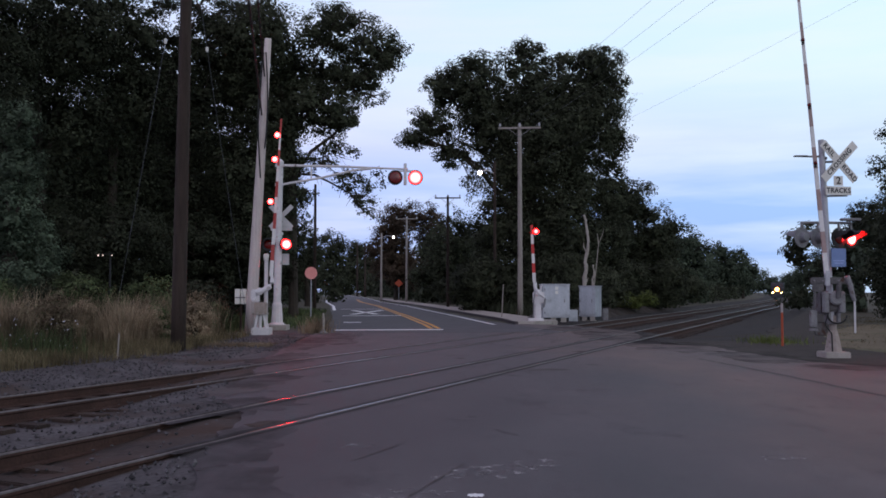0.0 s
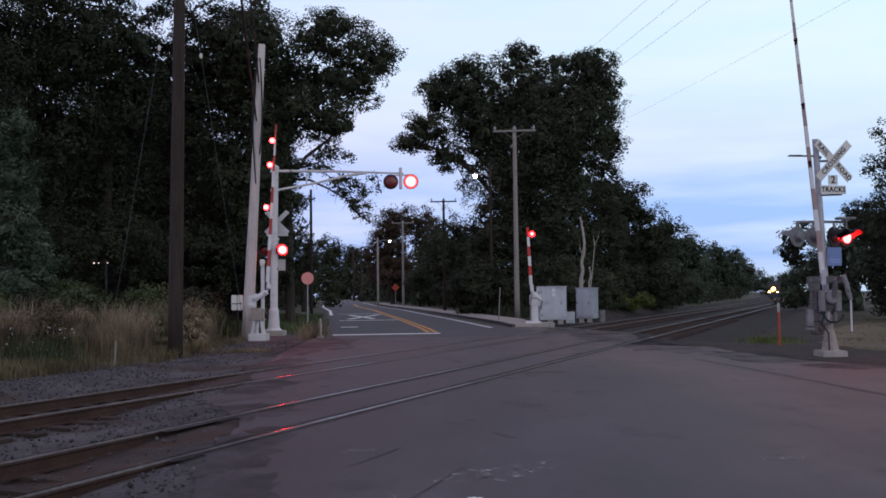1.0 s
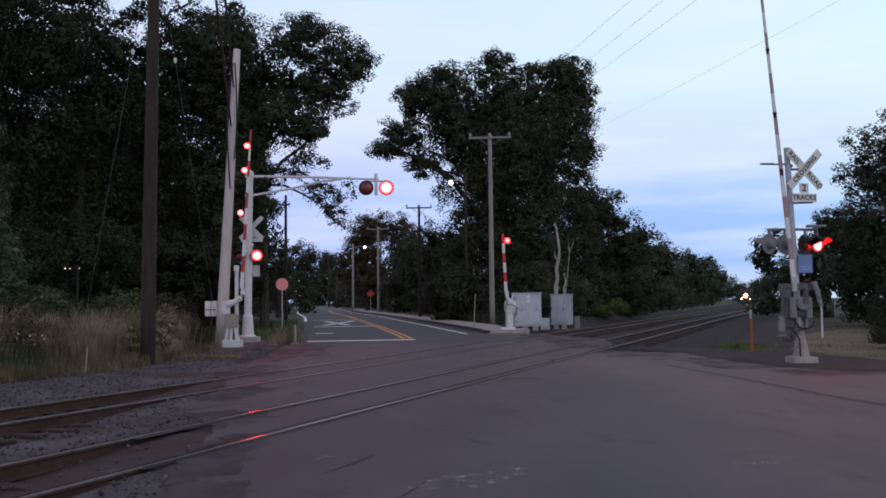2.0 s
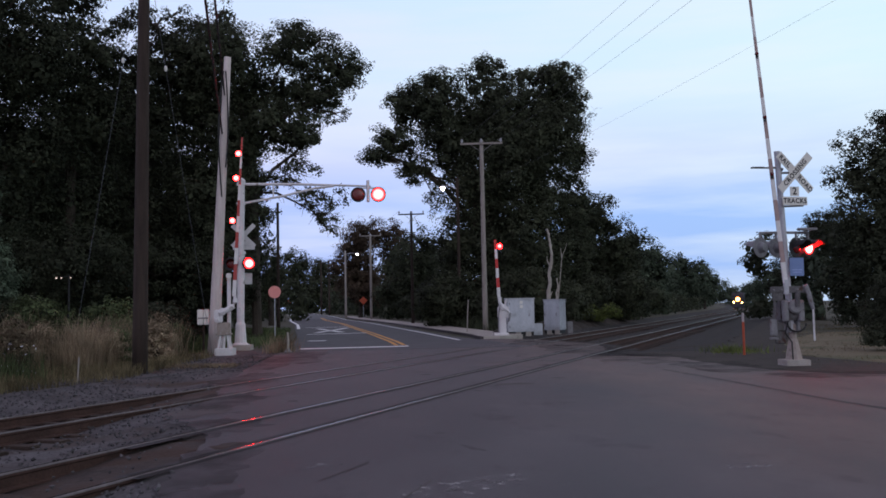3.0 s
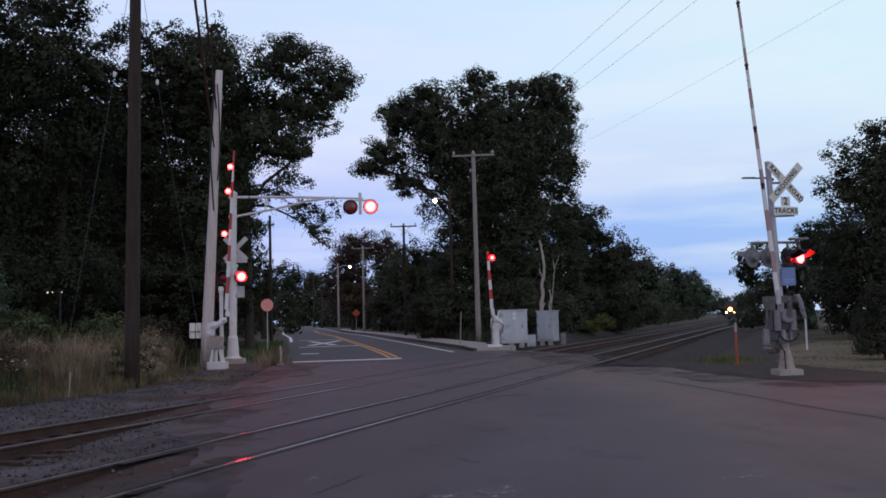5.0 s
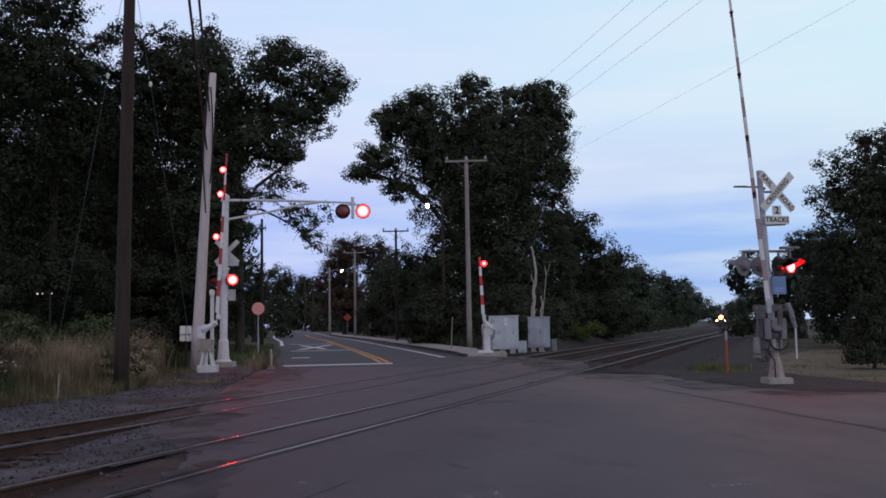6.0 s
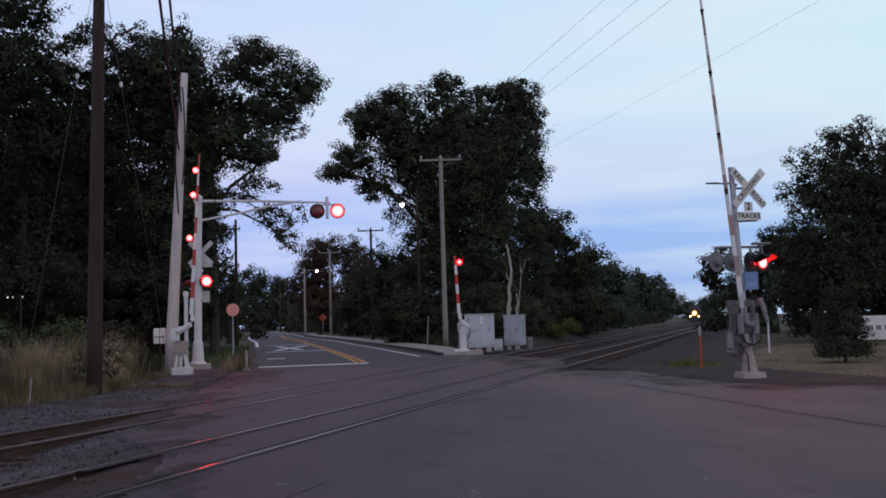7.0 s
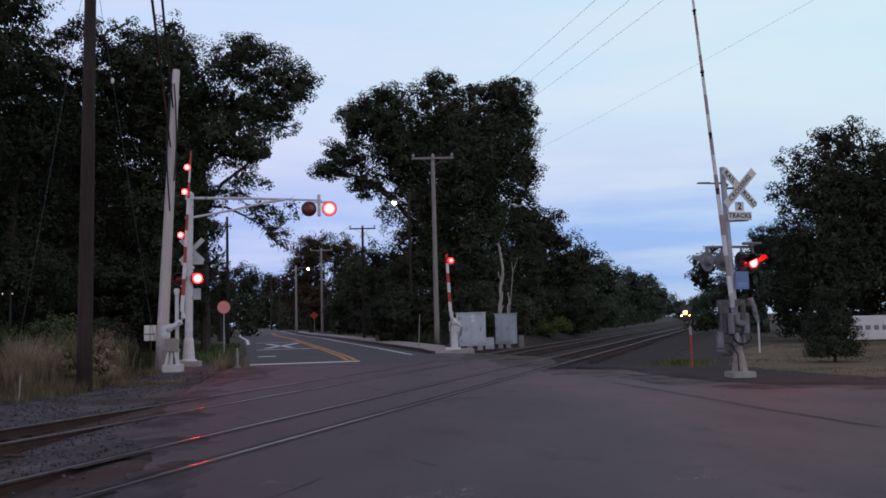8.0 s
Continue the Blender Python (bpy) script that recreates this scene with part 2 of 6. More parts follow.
SILVER = surface("aluminium_paint", (0.54, 0.52, 0.52), (0.76, 0.73, 0.73), scale=3, fine=30, rough=0.5, bump=0.08, stain=((0.26, 0.2, 0.17), 3.0, 0.62))
CABINET = surface("cabinet_aluminium", (0.34, 0.36, 0.39), (0.54, 0.56, 0.60), scale=1.5, fine=14, rough=0.5, bump=0.1, metal=0.2, stretch=(1.6, 1.6, 0.5), stain=((0.33, 0.34, 0.36), 1.6, 0.55))
DULLGREY = surface("weathered_grey_paint", (0.14, 0.138, 0.142), (0.30, 0.29, 0.295), scale=4, fine=30, rough=0.7, bump=0.15, stain=((0.09, 0.05, 0.04), 4.0, 0.6))
MACHINE = surface("grimy_machine_paint", (0.06, 0.057, 0.058), (0.17, 0.16, 0.16), scale=5, fine=30, rough=0.75, bump=0.2, stain=((0.07, 0.035, 0.025), 5.0, 0.58))
SIGNALGREY = surface("dark_signal_grey", (0.10, 0.10, 0.105), (0.24, 0.24, 0.25), scale=6, fine=30, rough=0.5, bump=0.1)
BLACK = surface("flat_black_paint", (0.012, 0.012, 0.013), (0.03, 0.03, 0.032), scale=5, fine=30, rough=0.6, bump=0.1)
WHITE = surface("white_sign_sheet", (0.62, 0.60, 0.55), (0.78, 0.76, 0.70), scale=3, fine=30, rough=0.6, bump=0.05)
SIGNBACK = surface("sign_back_aluminium", (0.42, 0.41, 0.42), (0.6, 0.58, 0.58), scale=3, fine=20, rough=0.55, bump=0.05)
LETTER = surface("black_lettering", (0.015, 0.015, 0.016), (0.03, 0.03, 0.03), scale=5, fine=30, rough=0.7, bump=0)
REDBAND = surface("red_reflective_band", (0.42, 0.03, 0.03), (0.6, 0.05, 0.045), scale=5, fine=30, rough=0.5, bump=0.05)
WHITEBAND = surface("white_reflective_band", (0.6, 0.58, 0.56), (0.78, 0.76, 0.74), scale=5, fine=30, rough=0.5, bump=0.05)
BLUE = surface("blue_sign_sheet", (0.15, 0.22, 0.42), (0.21, 0.29, 0.50), scale=5, fine=30, rough=0.55, bump=0.05)
FADEDRED = surface("faded_red_band", (0.33, 0.235, 0.22), (0.43, 0.32, 0.30), scale=5, fine=30, rough=0.6, bump=0.05)
TANPAINT = surface("faded_tan_paint", (0.26, 0.21, 0.18), (0.44, 0.38, 0.34), scale=6, fine=30, rough=0.7, bump=0.15, stain=((0.12, 0.08, 0.06), 5.0, 0.6))
BANDRED = surface("worn_red_band", (0.32, 0.05, 0.045), (0.46, 0.08, 0.07), scale=5, fine=30, rough=0.55, bump=0.05)
PALEBLUE = surface("pale_blue_print", (0.28, 0.36, 0.62), (0.36, 0.44, 0.7), scale=5, fine=30, rough=0.6, bump=0)
OLDBAND = surface("dirty_pale_band", (0.32, 0.28, 0.27), (0.5, 0.45, 0.44), scale=6, fine=30, rough=0.6, bump=0.05)
ORANGE = surface("orange_plastic", (0.34, 0.06, 0.03), (0.48, 0.095, 0.04), scale=4, fine=30, rough=0.6, bump=0.05)
# red light reflected by the round sign is put into this colour
PINK = surface("red_lit_disc", (0.72, 0.26, 0.23), (0.82, 0.34, 0.3), scale=4, fine=30, rough=0.6, bump=0.05)
OLDWOOD = surface("weathered_pole_wood", (0.20, 0.175, 0.155), (0.38, 0.34, 0.31), scale=3, fine=30, rough=0.9, bump=0.5, stretch=(4, 4, 0.35))
DARKWOOD = surface("creosote_pole_wood", (0.022, 0.016, 0.013), (0.065, 0.045, 0.036), scale=3, fine=30, rough=0.9, bump=0.6, stretch=(4, 4, 0.3))
PALEWOOD = surface("bleached_pole_wood", (0.42, 0.36, 0.335), (0.68, 0.60, 0.565), scale=3, fine=30, rough=0.85, bump=0.5, stretch=(4, 4, 0.3))
BARK = surface("bark", (0.025, 0.02, 0.016), (0.075, 0.06, 0.048), scale=2, fine=14, rough=0.95, bump=0.9, stretch=(2, 2, 0.5))
SNAGWOOD = surface("bare_dead_wood", (0.22, 0.2, 0.17), (0.46, 0.42, 0.37), scale=2, fine=14, rough=0.9, bump=0.6, stretch=(2, 2, 0.5))
CABLE = surface("cable", (0.015, 0.015, 0.016), (0.03, 0.03, 0.03), scale=5, fine=20, rough=0.6, bump=0)
WIRE = surface("old_wire", (0.08, 0.085, 0.1), (0.14, 0.145, 0.16), scale=5, fine=20, rough=0.6, bump=0)
LEAF = foliage("leaf", (0.036, 0.042, 0.027), (0.068, 0.077, 0.046))
# the red signal lamp's glow over this tree is put into its leaf colour
LEAF_RED_GLOW = foliage("leaf_red_glow_tint", (0.052, 0.04, 0.028), (0.088, 0.062, 0.043))
# distance haze is put into this lighter leaf colour for the far trees
LEAF_FAR = foliage("leaf_painted_haze", (0.052, 0.068, 0.046), (0.08, 0.10, 0.066))
LEAF_BRIGHT = foliage("leaf_scrub", (0.06, 0.08, 0.036), (0.11, 0.138, 0.064))
REED = foliage("dry_reed", (0.15, 0.115, 0.075), (0.31, 0.245, 0.165), 0.15)
LEAF_DARK = foliage("leaf_wood", (0.023, 0.027, 0.018), (0.054, 0.060, 0.037))
LEAF_PALE = foliage("leaf_pale", (0.06, 0.082, 0.055), (0.095, 0.122, 0.08))
WEED = foliage("bright_weed", (0.09, 0.12, 0.036), (0.17, 0.20, 0.06))
GRASS = foliage("verge_grass", (0.085, 0.07, 0.04), (0.20, 0.165, 0.095), 0.15)
LAWN = surface("dry_lawn", (0.10, 0.085, 0.05), (0.20, 0.165, 0.105), scale=0.5, fine=14, rough=0.95, bump=0.5, stain=((0.085, 0.09, 0.042), 0.3, 0.52))
PETAL = surface("pale_petals", (0.35, 0.35, 0.38), (0.55, 0.55, 0.6), scale=5, fine=30, rough=0.8, bump=0)
LENS_DARK = surface("unlit_red_lens", (0.10, 0.008, 0.008), (0.17, 0.014, 0.012), scale=12, fine=60, rough=0.25, bump=0.1, spec=0.5)
LENS_LIT = glowing("lit_red_lens", (1.0, 0.0007, 0.0009), (1.0, 0.009, 0.009), 190.0, 0.2)
LENS_OVERHEAD = glowing("lit_red_overhead_lens", (1.0, 0.0016, 0.002), (1.0, 0.03, 0.03), 50.0, 0.27)
LENS_SMALL = glowing("lit_red_arm_lamp", (1.0, 0.003, 0.004), (1.0, 0.06, 0.06), 22.0, 0.12)
LAMP_WHITE = glowing("street_lamp_glow", (1.0, 0.72, 0.66), (1.0, 0.93, 0.9), 26.0, 0.2)
HEADLIGHT = glowing("headlight_glow", (1.0, 0.2, 0.02), (1.0, 0.6, 0.2), 30.0, 0.4)
WINDOW_GLOW = glowing("distant_window_glow", (1.0, 0.75, 0.6), (1.0, 0.85, 0.75), 1.0, 0.3)
LOCO = surface("locomotive_paint", (0.03, 0.03, 0.04), (0.07, 0.07, 0.08), scale=2, fine=20, rough=0.5, bump=0.05)
GLASS, _n, _l, _b = principled("cab_glass")
_b.inputs["Base Color"].default_value = (0.02, 0.025, 0.03, 1)
_b.inputs["Roughness"].default_value = 0.08


# ---- builders ----
def part(name, bm, material, parent=None, label="", smooth=False):
    """Links a bmesh as one mesh object, under a thing or part if there is one."""
    me = bpy.data.meshes.new(name)
    if smooth:
        for f in bm.faces:
            f.smooth = True
    bm.to_mesh(me)
    bm.free()
    me.materials.append(material)
    ob = new(name, me)
    if parent:
        ob.parent = parent
    if label:
        tagged(ob, label)
    return ob


def thing(name, m, label, category, group="", kind=""):
    """An Empty at a thing's base, which parents its parts."""
    ob = new(name)
    ob.empty_display_size = 0.2
    ob.matrix_world = m
    return tagged(ob, label, category, group, kind)


def box(bm, cx, cy, cz, sx, sy, sz, bevel=0.0, turn=None):
    made = bmesh.ops.create_cube(bm, size=1.0)["verts"]
    m = Matrix.Translation((cx, cy, cz)) @ (turn or Matrix()) @ Matrix.Diagonal((sx, sy, sz, 1))
    bmesh.ops.transform(bm, matrix=m, verts=made)
    if bevel:
        edges = {e for v in made for e in v.link_edges}
        bmesh.ops.bevel(bm, geom=list(edges), offset=bevel, segments=2, affect="EDGES", clamp_overlap=True)
    return bm


def tube(bm, points, radii, sides=10, caps=True):
    """A round bar along points, with a radius at each."""
    rings, pts = [], [Vector(p) for p in points]
    for i, p in enumerate(pts):
        way = (pts[min(i + 1, len(pts) - 1)] - pts[max(i - 1, 0)]).normalized()
        side = way.cross(Vector((0, 0, 1)) if abs(way.z) < 0.9 else Vector((1, 0, 0))).normalized()
        up = side.cross(way)
        r = radii[i] if isinstance(radii, (list, tuple)) else radii
        rings.append([bm.verts.new(p + r * (math.cos(a) * side + math.sin(a) * up)) for a in [2 * math.pi * k / sides for k in range(sides)]])
    for a, b in zip(rings, rings[1:]):
        for k in range(sides):
            bm.faces.new((a[k], a[(k + 1) % sides], b[(k + 1) % sides], b[k]))
    if caps:
        bm.faces.new(rings[0][::-1])
        bm.faces.new(rings[-1])
    bmesh.ops.recalc_face_normals(bm, faces=bm.faces)
    return bm


def lathe(bm, profile, sides=24, centre=(0, 0, 0), axis="Z"):
    """A turned form: profile of (radius, height) about an axis through centre."""
    rings = []
    for r, h in profile:
        ring = []
        for k in range(sides):
            a = 2 * math.pi * k / sides
            p = Vector((r * math.cos(a), r * math.sin(a), h))
            if axis == "Y":
                p = Vector((p.x, p.z, p.y))
            elif axis == "X":
                p = Vector((p.z, p.x, p.y))
            ring.append(bm.verts.new(p + Vector(centre)))
        rings.append(ring)
    for a, b in zip(rings, rings[1:]):
        for k in range(sides):
            bm.faces.new((a[k], a[(k + 1) % sides], b[(k + 1) % sides], b[k]))
    if profile[0][0] > 1e-6:
        bm.faces.new(rings[0][::-1])
    if profile[-1][0] > 1e-6:
        bm.faces.new(rings[-1])
    bmesh.ops.remove_doubles(bm, verts=bm.verts, dist=1e-5)
    bmesh.ops.recalc_face_normals(bm, faces=bm.faces)
    return bm


def slab(name, outline, top, thick, material, parent=None, label=""):
    """A flat sheet with an outline and a thickness."""
    bm = bmesh.new()
    up = [bm.verts.new((x, y, top)) for x, y in outline]
    down = [bm.verts.new((x, y, top - thick)) for x, y in outline]
    bm.faces.new(up)
    bm.faces.new(down[::-1])
    for i in range(len(up)):
        j = (i + 1) % len(up)
        bm.faces.new((up[i], down[i], down[j], up[j]))
    bmesh.ops.recalc_face_normals(bm, faces=bm.faces)
    bmesh.ops.triangulate(bm, faces=[f for f in bm.faces if len(f.verts) > 4])
    return part(name, bm, material, parent, label)


def mesh_of(name, verts, faces, material, parent=None):
    me = bpy.data.meshes.new(name)
    me.from_pydata(verts, [], faces)
    me.materials.append(material)
    ob = new(name, me)
    if parent:
        ob.parent = parent
    return ob


# track frame: s runs along the rails, n to their far side; a gentle bend far off
ALONG = Vector((math.sin(radians(23.85)), math.cos(radians(23.85)), 0))
ACROSS = Vector((-ALONG.y, ALONG.x, 0))
TRACKS = (7.08, 11.31)
HALF_GAUGE = 0.75


def on_track(s, n, z=0.0):
    bend = (s - 100) ** 2 / 7000 if s > 100 else 0.0
    if s > 700:
        bend = 600 ** 2 / 7000 + (s - 700) * 0.17
    return ALONG * s + ACROSS * (n + bend) + Vector((0, 0, z))


# ---- setting ----
def ground_height(n):
    """Low where the ballast lies, level beside it."""
    if n < 2.5 or n > 16.2:
        return -0.03
    if n < 4.6:
        return -0.03 - 0.22 * (n - 2.5) / 2.1
    if n > 14.0:
        return -0.25 + 0.22 * (n - 14.0) / 2.2
    return -0.25


def build_ground():
    ns = [-1600, -500, -150, -60, -20, -5, 0, 2.5, 3.5, 4.6, 8, 11, 14, 15, 16.2, 20, 40, 100, 300, 800, 1800]
    ss = [-1500, -500, -150, -60, -30, -15, 0, 15, 30, 45, 60, 80, 100, 130, 170, 220, 300, 400, 520, 700, 1000, 1500, 2500]
    verts = [tuple(on_track(s, n, ground_height(n))) for s in ss for n in ns]
    w = len(ns)
    faces = [(i * w + j, (i + 1) * w + j, (i + 1) * w + j + 1, i * w + j + 1) for i in range(len(ss) - 1) for j in range(w - 1)]
    ob = mesh_of("ground", verts, faces, GROUND)
    bm = bmesh.new()
    bm.from_mesh(ob.data)
    bmesh.ops.recalc_face_normals(bm, faces=bm.faces)
    bm.to_mesh(ob.data)
    bm.free()
    tagged(ob, "flat grassy and bare ground beside the railway", "ground", kind="structure")


build_ground()


LEFT_EDGE = ((0, 7.2, 12.4, 14.4, 21, 37), (-4, -2.1, -2.75, -3.7, -4.2, -5.1))
RIGHT_EDGE = ((25, 29, 37.6, 43.6, 46.6, 60), (9.5, 6.2, 8.0, 6.6, 5.5, 3))


def bed_height(p, n):
    """The bed's top: low between crossings, heaped up against the asphalt."""
    h = ground_height(n) + 0.035
    gap = float(np.interp(p.y, *LEFT_EDGE)) - p.x if p.x < 1 else p.x - float(np.interp(p.y, *RIGHT_EDGE))
    f = min(1.0, max(0.0, 1 - gap / 2.2))
    f = f * f * (3 - 2 * f)
    return h * (1 - f) + (-0.02) * f


def build_ballast():
    """The crushed-stone bed of both tracks with an uneven top."""
    ns = [2.4 + 0.35 * i for i in range(41)]
    ss = [-40 + 0.5 * i for i in range(80)] + [0.3 * i for i in range(134)] + [40 + 4 * i for i in range(30)] + [160 + 30 * i for i in range(18)]
    verts = []
    for s in ss:
        for n in ns:
            p = on_track(s, n)
            h = bed_height(p, n) + 0.03 * noise.noise((p.x * 1.1, p.y * 1.1, 0)) + 0.02 * noise.noise((p.x * 4, p.y * 4, 3))
            if n < 2.6 or n > 16.2:
                h = -0.06
            verts.append((p.x, p.y, h))
    w = len(ns)
    faces = [(i * w + j, (i + 1) * w + j, (i + 1) * w + j + 1, i * w + j + 1) for i in range(len(ss) - 1) for j in range(w - 1)]
    ob = mesh_of("ballast_bed", verts, faces, BALLAST)
    bm = bmesh.new()
    bm.from_mesh(ob.data)
    bmesh.ops.recalc_face_normals(bm, faces=bm.faces)
    bm.to_mesh(ob.data)
    bm.free()
    ob.data.materials.append(BALLAST_DARK)
    ob.data.materials.append(BALLAST_RUST)
    for f in ob.data.polygons:
        c = f.center
        n_mid = ns[f.index % (w - 1)] + 0.175
        if c.x > 1 and c.y + 0.45 * c.x > 28:
            f.material_index = 1
        elif min(abs(n_mid - mid) for mid in TRACKS) < 0.98:
            f.material_index = 2
    tagged(ob, "grey crushed-stone ballast with brown stains under the tracks", "ballast", kind="structure")


build_ballast()

# asphalt of the crossing, with the near approach
ROAD_NEAR = [(-2.1, 7.2), (-2.5, 9.6), (-2.75, 12.4), (-3.7, 14.4), (-3.75, 17.6), (-4.25, 21.2), (-4.6, 24.6), (-4.9, 30.0), (-5.1, 37.0), (4.4, 46.6), (6.4, 43.6),
             (7.9, 37.6), (7.2, 32.5), (6.0, 29.2), (8.1, 27.4), (8.3, 24.0), (8.7, 21.2), (9.7, 19.9), (11.4, 18.9), (16, 17.6), (34, 14.5), (34, -2), (8, -6), (8, -40), (-7, -40), (-7, -6), (-4.5, 2.5)]


def ragged(outline, step, amount, seed):
    """The outline with its straight runs broken into uneven short ones near the tracks."""
    rnd, out = random.Random(seed), []
    for (x0, y0), (x1, y1) in zip(outline, outline[1:] + outline[:1]):
        length = math.hypot(x1 - x0, y1 - y0)
        parts = max(1, int(length / step)) if 3 < y0 < 47 and 3 < y1 < 47 else 1
        for k in range(parts):
            f = k / parts
            j = amount if parts > 1 else 0.0
            out.append((x0 + (x1 - x0) * f + rnd.uniform(-j, j), y0 + (y1 - y0) * f + rnd.uniform(-j, j)))
    return out


ROAD_NEAR = ragged(ROAD_NEAR, 0.35, 0.10, 17)
tagged(slab("road_crossing", ROAD_NEAR, 0.0, 0.3, ASPHALT), "worn grey asphalt of the level crossing and near approach", "road", kind="structure")


# the far road bends away to the left: y, left edge, yellow line, right line
def road_at(y):
    ys = (36, 45, 61, 80, 105, 145, 237, 320, 480)
    centre = (0.0, -0.75, -2.5, -4.75, -7.6, -13.2, -23.4, -34.0, -55.0)
    return float(np.interp(y, ys, centre))


FAR_YS = [36.6, 40, 45, 52, 61, 70, 80, 92, 105, 125, 145, 190, 237, 320, 400, 480]
far_left = [(road_at(y) - 5.25 + max(0, (78 - y)) * 0.014 - max(0, (50 - y)) * 0.04 - 0.7 * max(0, y - 78) / 60, y) for y in FAR_YS]
far_right = [(road_at(y) + (4.0 if y < 110 else 3.6) + (max(0.0, 50 - y) * 0.08), y) for y in FAR_YS]
tagged(slab("road_far", far_left + far_right[::-1], 0.006, 0.25, ASPHALT_FAR), "dark asphalt two-lane road leading away between trees", "road", kind="structure")


def ribbon(name, ys, offset, width, material, z=0.012, swing=0.0):
    verts, faces = [], []
    for y in ys:
        x = road_at(y) + offset - swing * max(0.0, y - 78) / 60
        verts += [(x - width / 2, y, z), (x + width / 2, y, z)]
    for i in range(len(ys) - 1):
        faces.append((2 * i, 2 * i + 1, 2 * i + 3, 2 * i + 2))
    ob = mesh_of(name, verts, faces, material)
    return ob


FINE_YS = [40.2 + 2.5 * i for i in range(60)]
for off in (-0.17, 0.17):
    tagged(ribbon("yellow_line", FINE_YS, off, 0.19, YELLOWLINE), "orange-yellow painted centre line on asphalt", "road marking", "centre lines", "structure")
tagged(ribbon("edge_line", [y for y in FINE_YS if y > 45] + [200, 237, 320, 470], 3.35, 0.2, WHITELINE), "white painted edge line on asphalt", "road marking", "edge lines", "structure")
tagged(ribbon("edge_line", [y for y in FINE_YS if y > 78] + [200, 237, 320, 400], -4.9, 0.3, WHITELINE, swing=0.7), "white painted edge line on asphalt", "road marking", "edge lines", "structure")


def painted(name, corners, label, material=WHITELINE, z=0.014):
    return tagged(mesh_of(name, [(x, y, z) for x, y in corners], [tuple(range(len(corners)))], material), label, "road marking", kind="structure")


painted("stop_line", [(-4.65, 38.2), (0.0, 38.8), (0.0, 39.6), (-4.65, 39.0)], "white painted stop line across the lane")
for y0, xa, xb in ((61.2, -6.9, -2.9), (84.5, -9.6, -5.7)):
    painted("marking_bar", [(xa, y0), (xb, y0 + 0.8), (xb, y0 + 1.6), (xa, y0 + 0.8)], "white painted crossing bar on the lane")
painted("marking_stroke", [(-8.2, 79.5), (-7.7, 79.5), (-4.6, 66.0), (-5.1, 66.0)], "white painted diagonal of a railway warning mark")
painted("marking_stroke", [(-5.7, 80.5), (-5.2, 80.5), (-6.4, 65.5), (-6.9, 65.5)], "white painted diagonal of a railway warning mark")
painted("marking_dash", [(-5.35, 48.0), (-4.4, 48.0), (-4.4, 48.8), (-5.35, 48.8)], "worn white paint dash on the lane")


# worn paint, dark seams and patches on the near asphalt
def blotch(name, x, y, rx, ry, material, label, seed, z=0.005, turn=0.0):
    rnd = random.Random(seed)
    pts = []
    for k in range(60):
        a = 2 * math.pi * k / 60
        r = 1 + 0.5 * noise.noise((2.2 * math.cos(a), 2.2 * math.sin(a), seed)) + 0.22 * (rnd.random() - 0.5)
        px, py = rx * r * math.cos(a), ry * r * math.sin(a)
        pts.append((x + px * math.cos(turn) - py * math.sin(turn), y + px * math.sin(turn) + py * math.cos(turn), z))
    return tagged(mesh_of(name, pts, [tuple(range(60))], material), label, "road patch", kind="structure")


SCRAPS = ((0.55, 8.40, 0.50, 0.30), (0.20, 8.12, 0.30, 0.14), (0.86, 8.70, 0.30, 0.20), (-0.89, 9.71, 0.22, 0.12), (-0.30, 7.42, 0.42, 0.2), (3.45, 9.05, 0.3, 0.16))
for k, (px, py, rx, ry) in enumerate(SCRAPS):
    blotch("worn_paint", px, py, rx, ry, WORN, "worn white paint flecks on grey asphalt", 40 + k, z=0.004, turn=0.3)
blotch("worn_paint", 0.27, 7.36, 0.07, 0.06, WHITELINE, "scrap of white paint on grey asphalt", 4, z=0.003)
for k, (px, py, rx, ry) in enumerate(((7.0, 27.6, 1.5, 3.0), (8.0, 22.8, 1.1, 2.2), (6.6, 33.5, 1.6, 4.0), (9.6, 19.6, 1.6, 1.0), (12.4, 18.2, 2.0, 0.8), (6.2, 40.0, 1.6, 4.0),
                                      (-2.9, 13.1, 0.8, 1.0), (-3.5, 17.0, 0.7, 1.6), (-2.2, 9.8, 0.5, 1.4), (-3.9, 22.0, 0.8, 2.2), (-4.3, 30.5, 1.3, 5.0), (-1.9, 7.6, 0.5, 1.0))):
    blotch("dirt_film", px, py, rx, ry, DIRT_FILM, "dark dirt trodden over the asphalt edge", 70 + k, z=0.0075 + 0.0004 * k)
blotch("asphalt_patch", 2.25, 19.1, 0.45, 0.25, PATCH, "dark patch in grey asphalt", 5)
blotch("asphalt_patch", -3.5, 15.2, 0.45, 1.0, PATCH, "dark crumbling asphalt edge between tracks", 16, turn=-0.2)
blotch("asphalt_patch", -4.2, 21.4, 0.55, 0.9, PATCH, "dark crumbling asphalt edge beside a rail", 26, turn=-0.2)


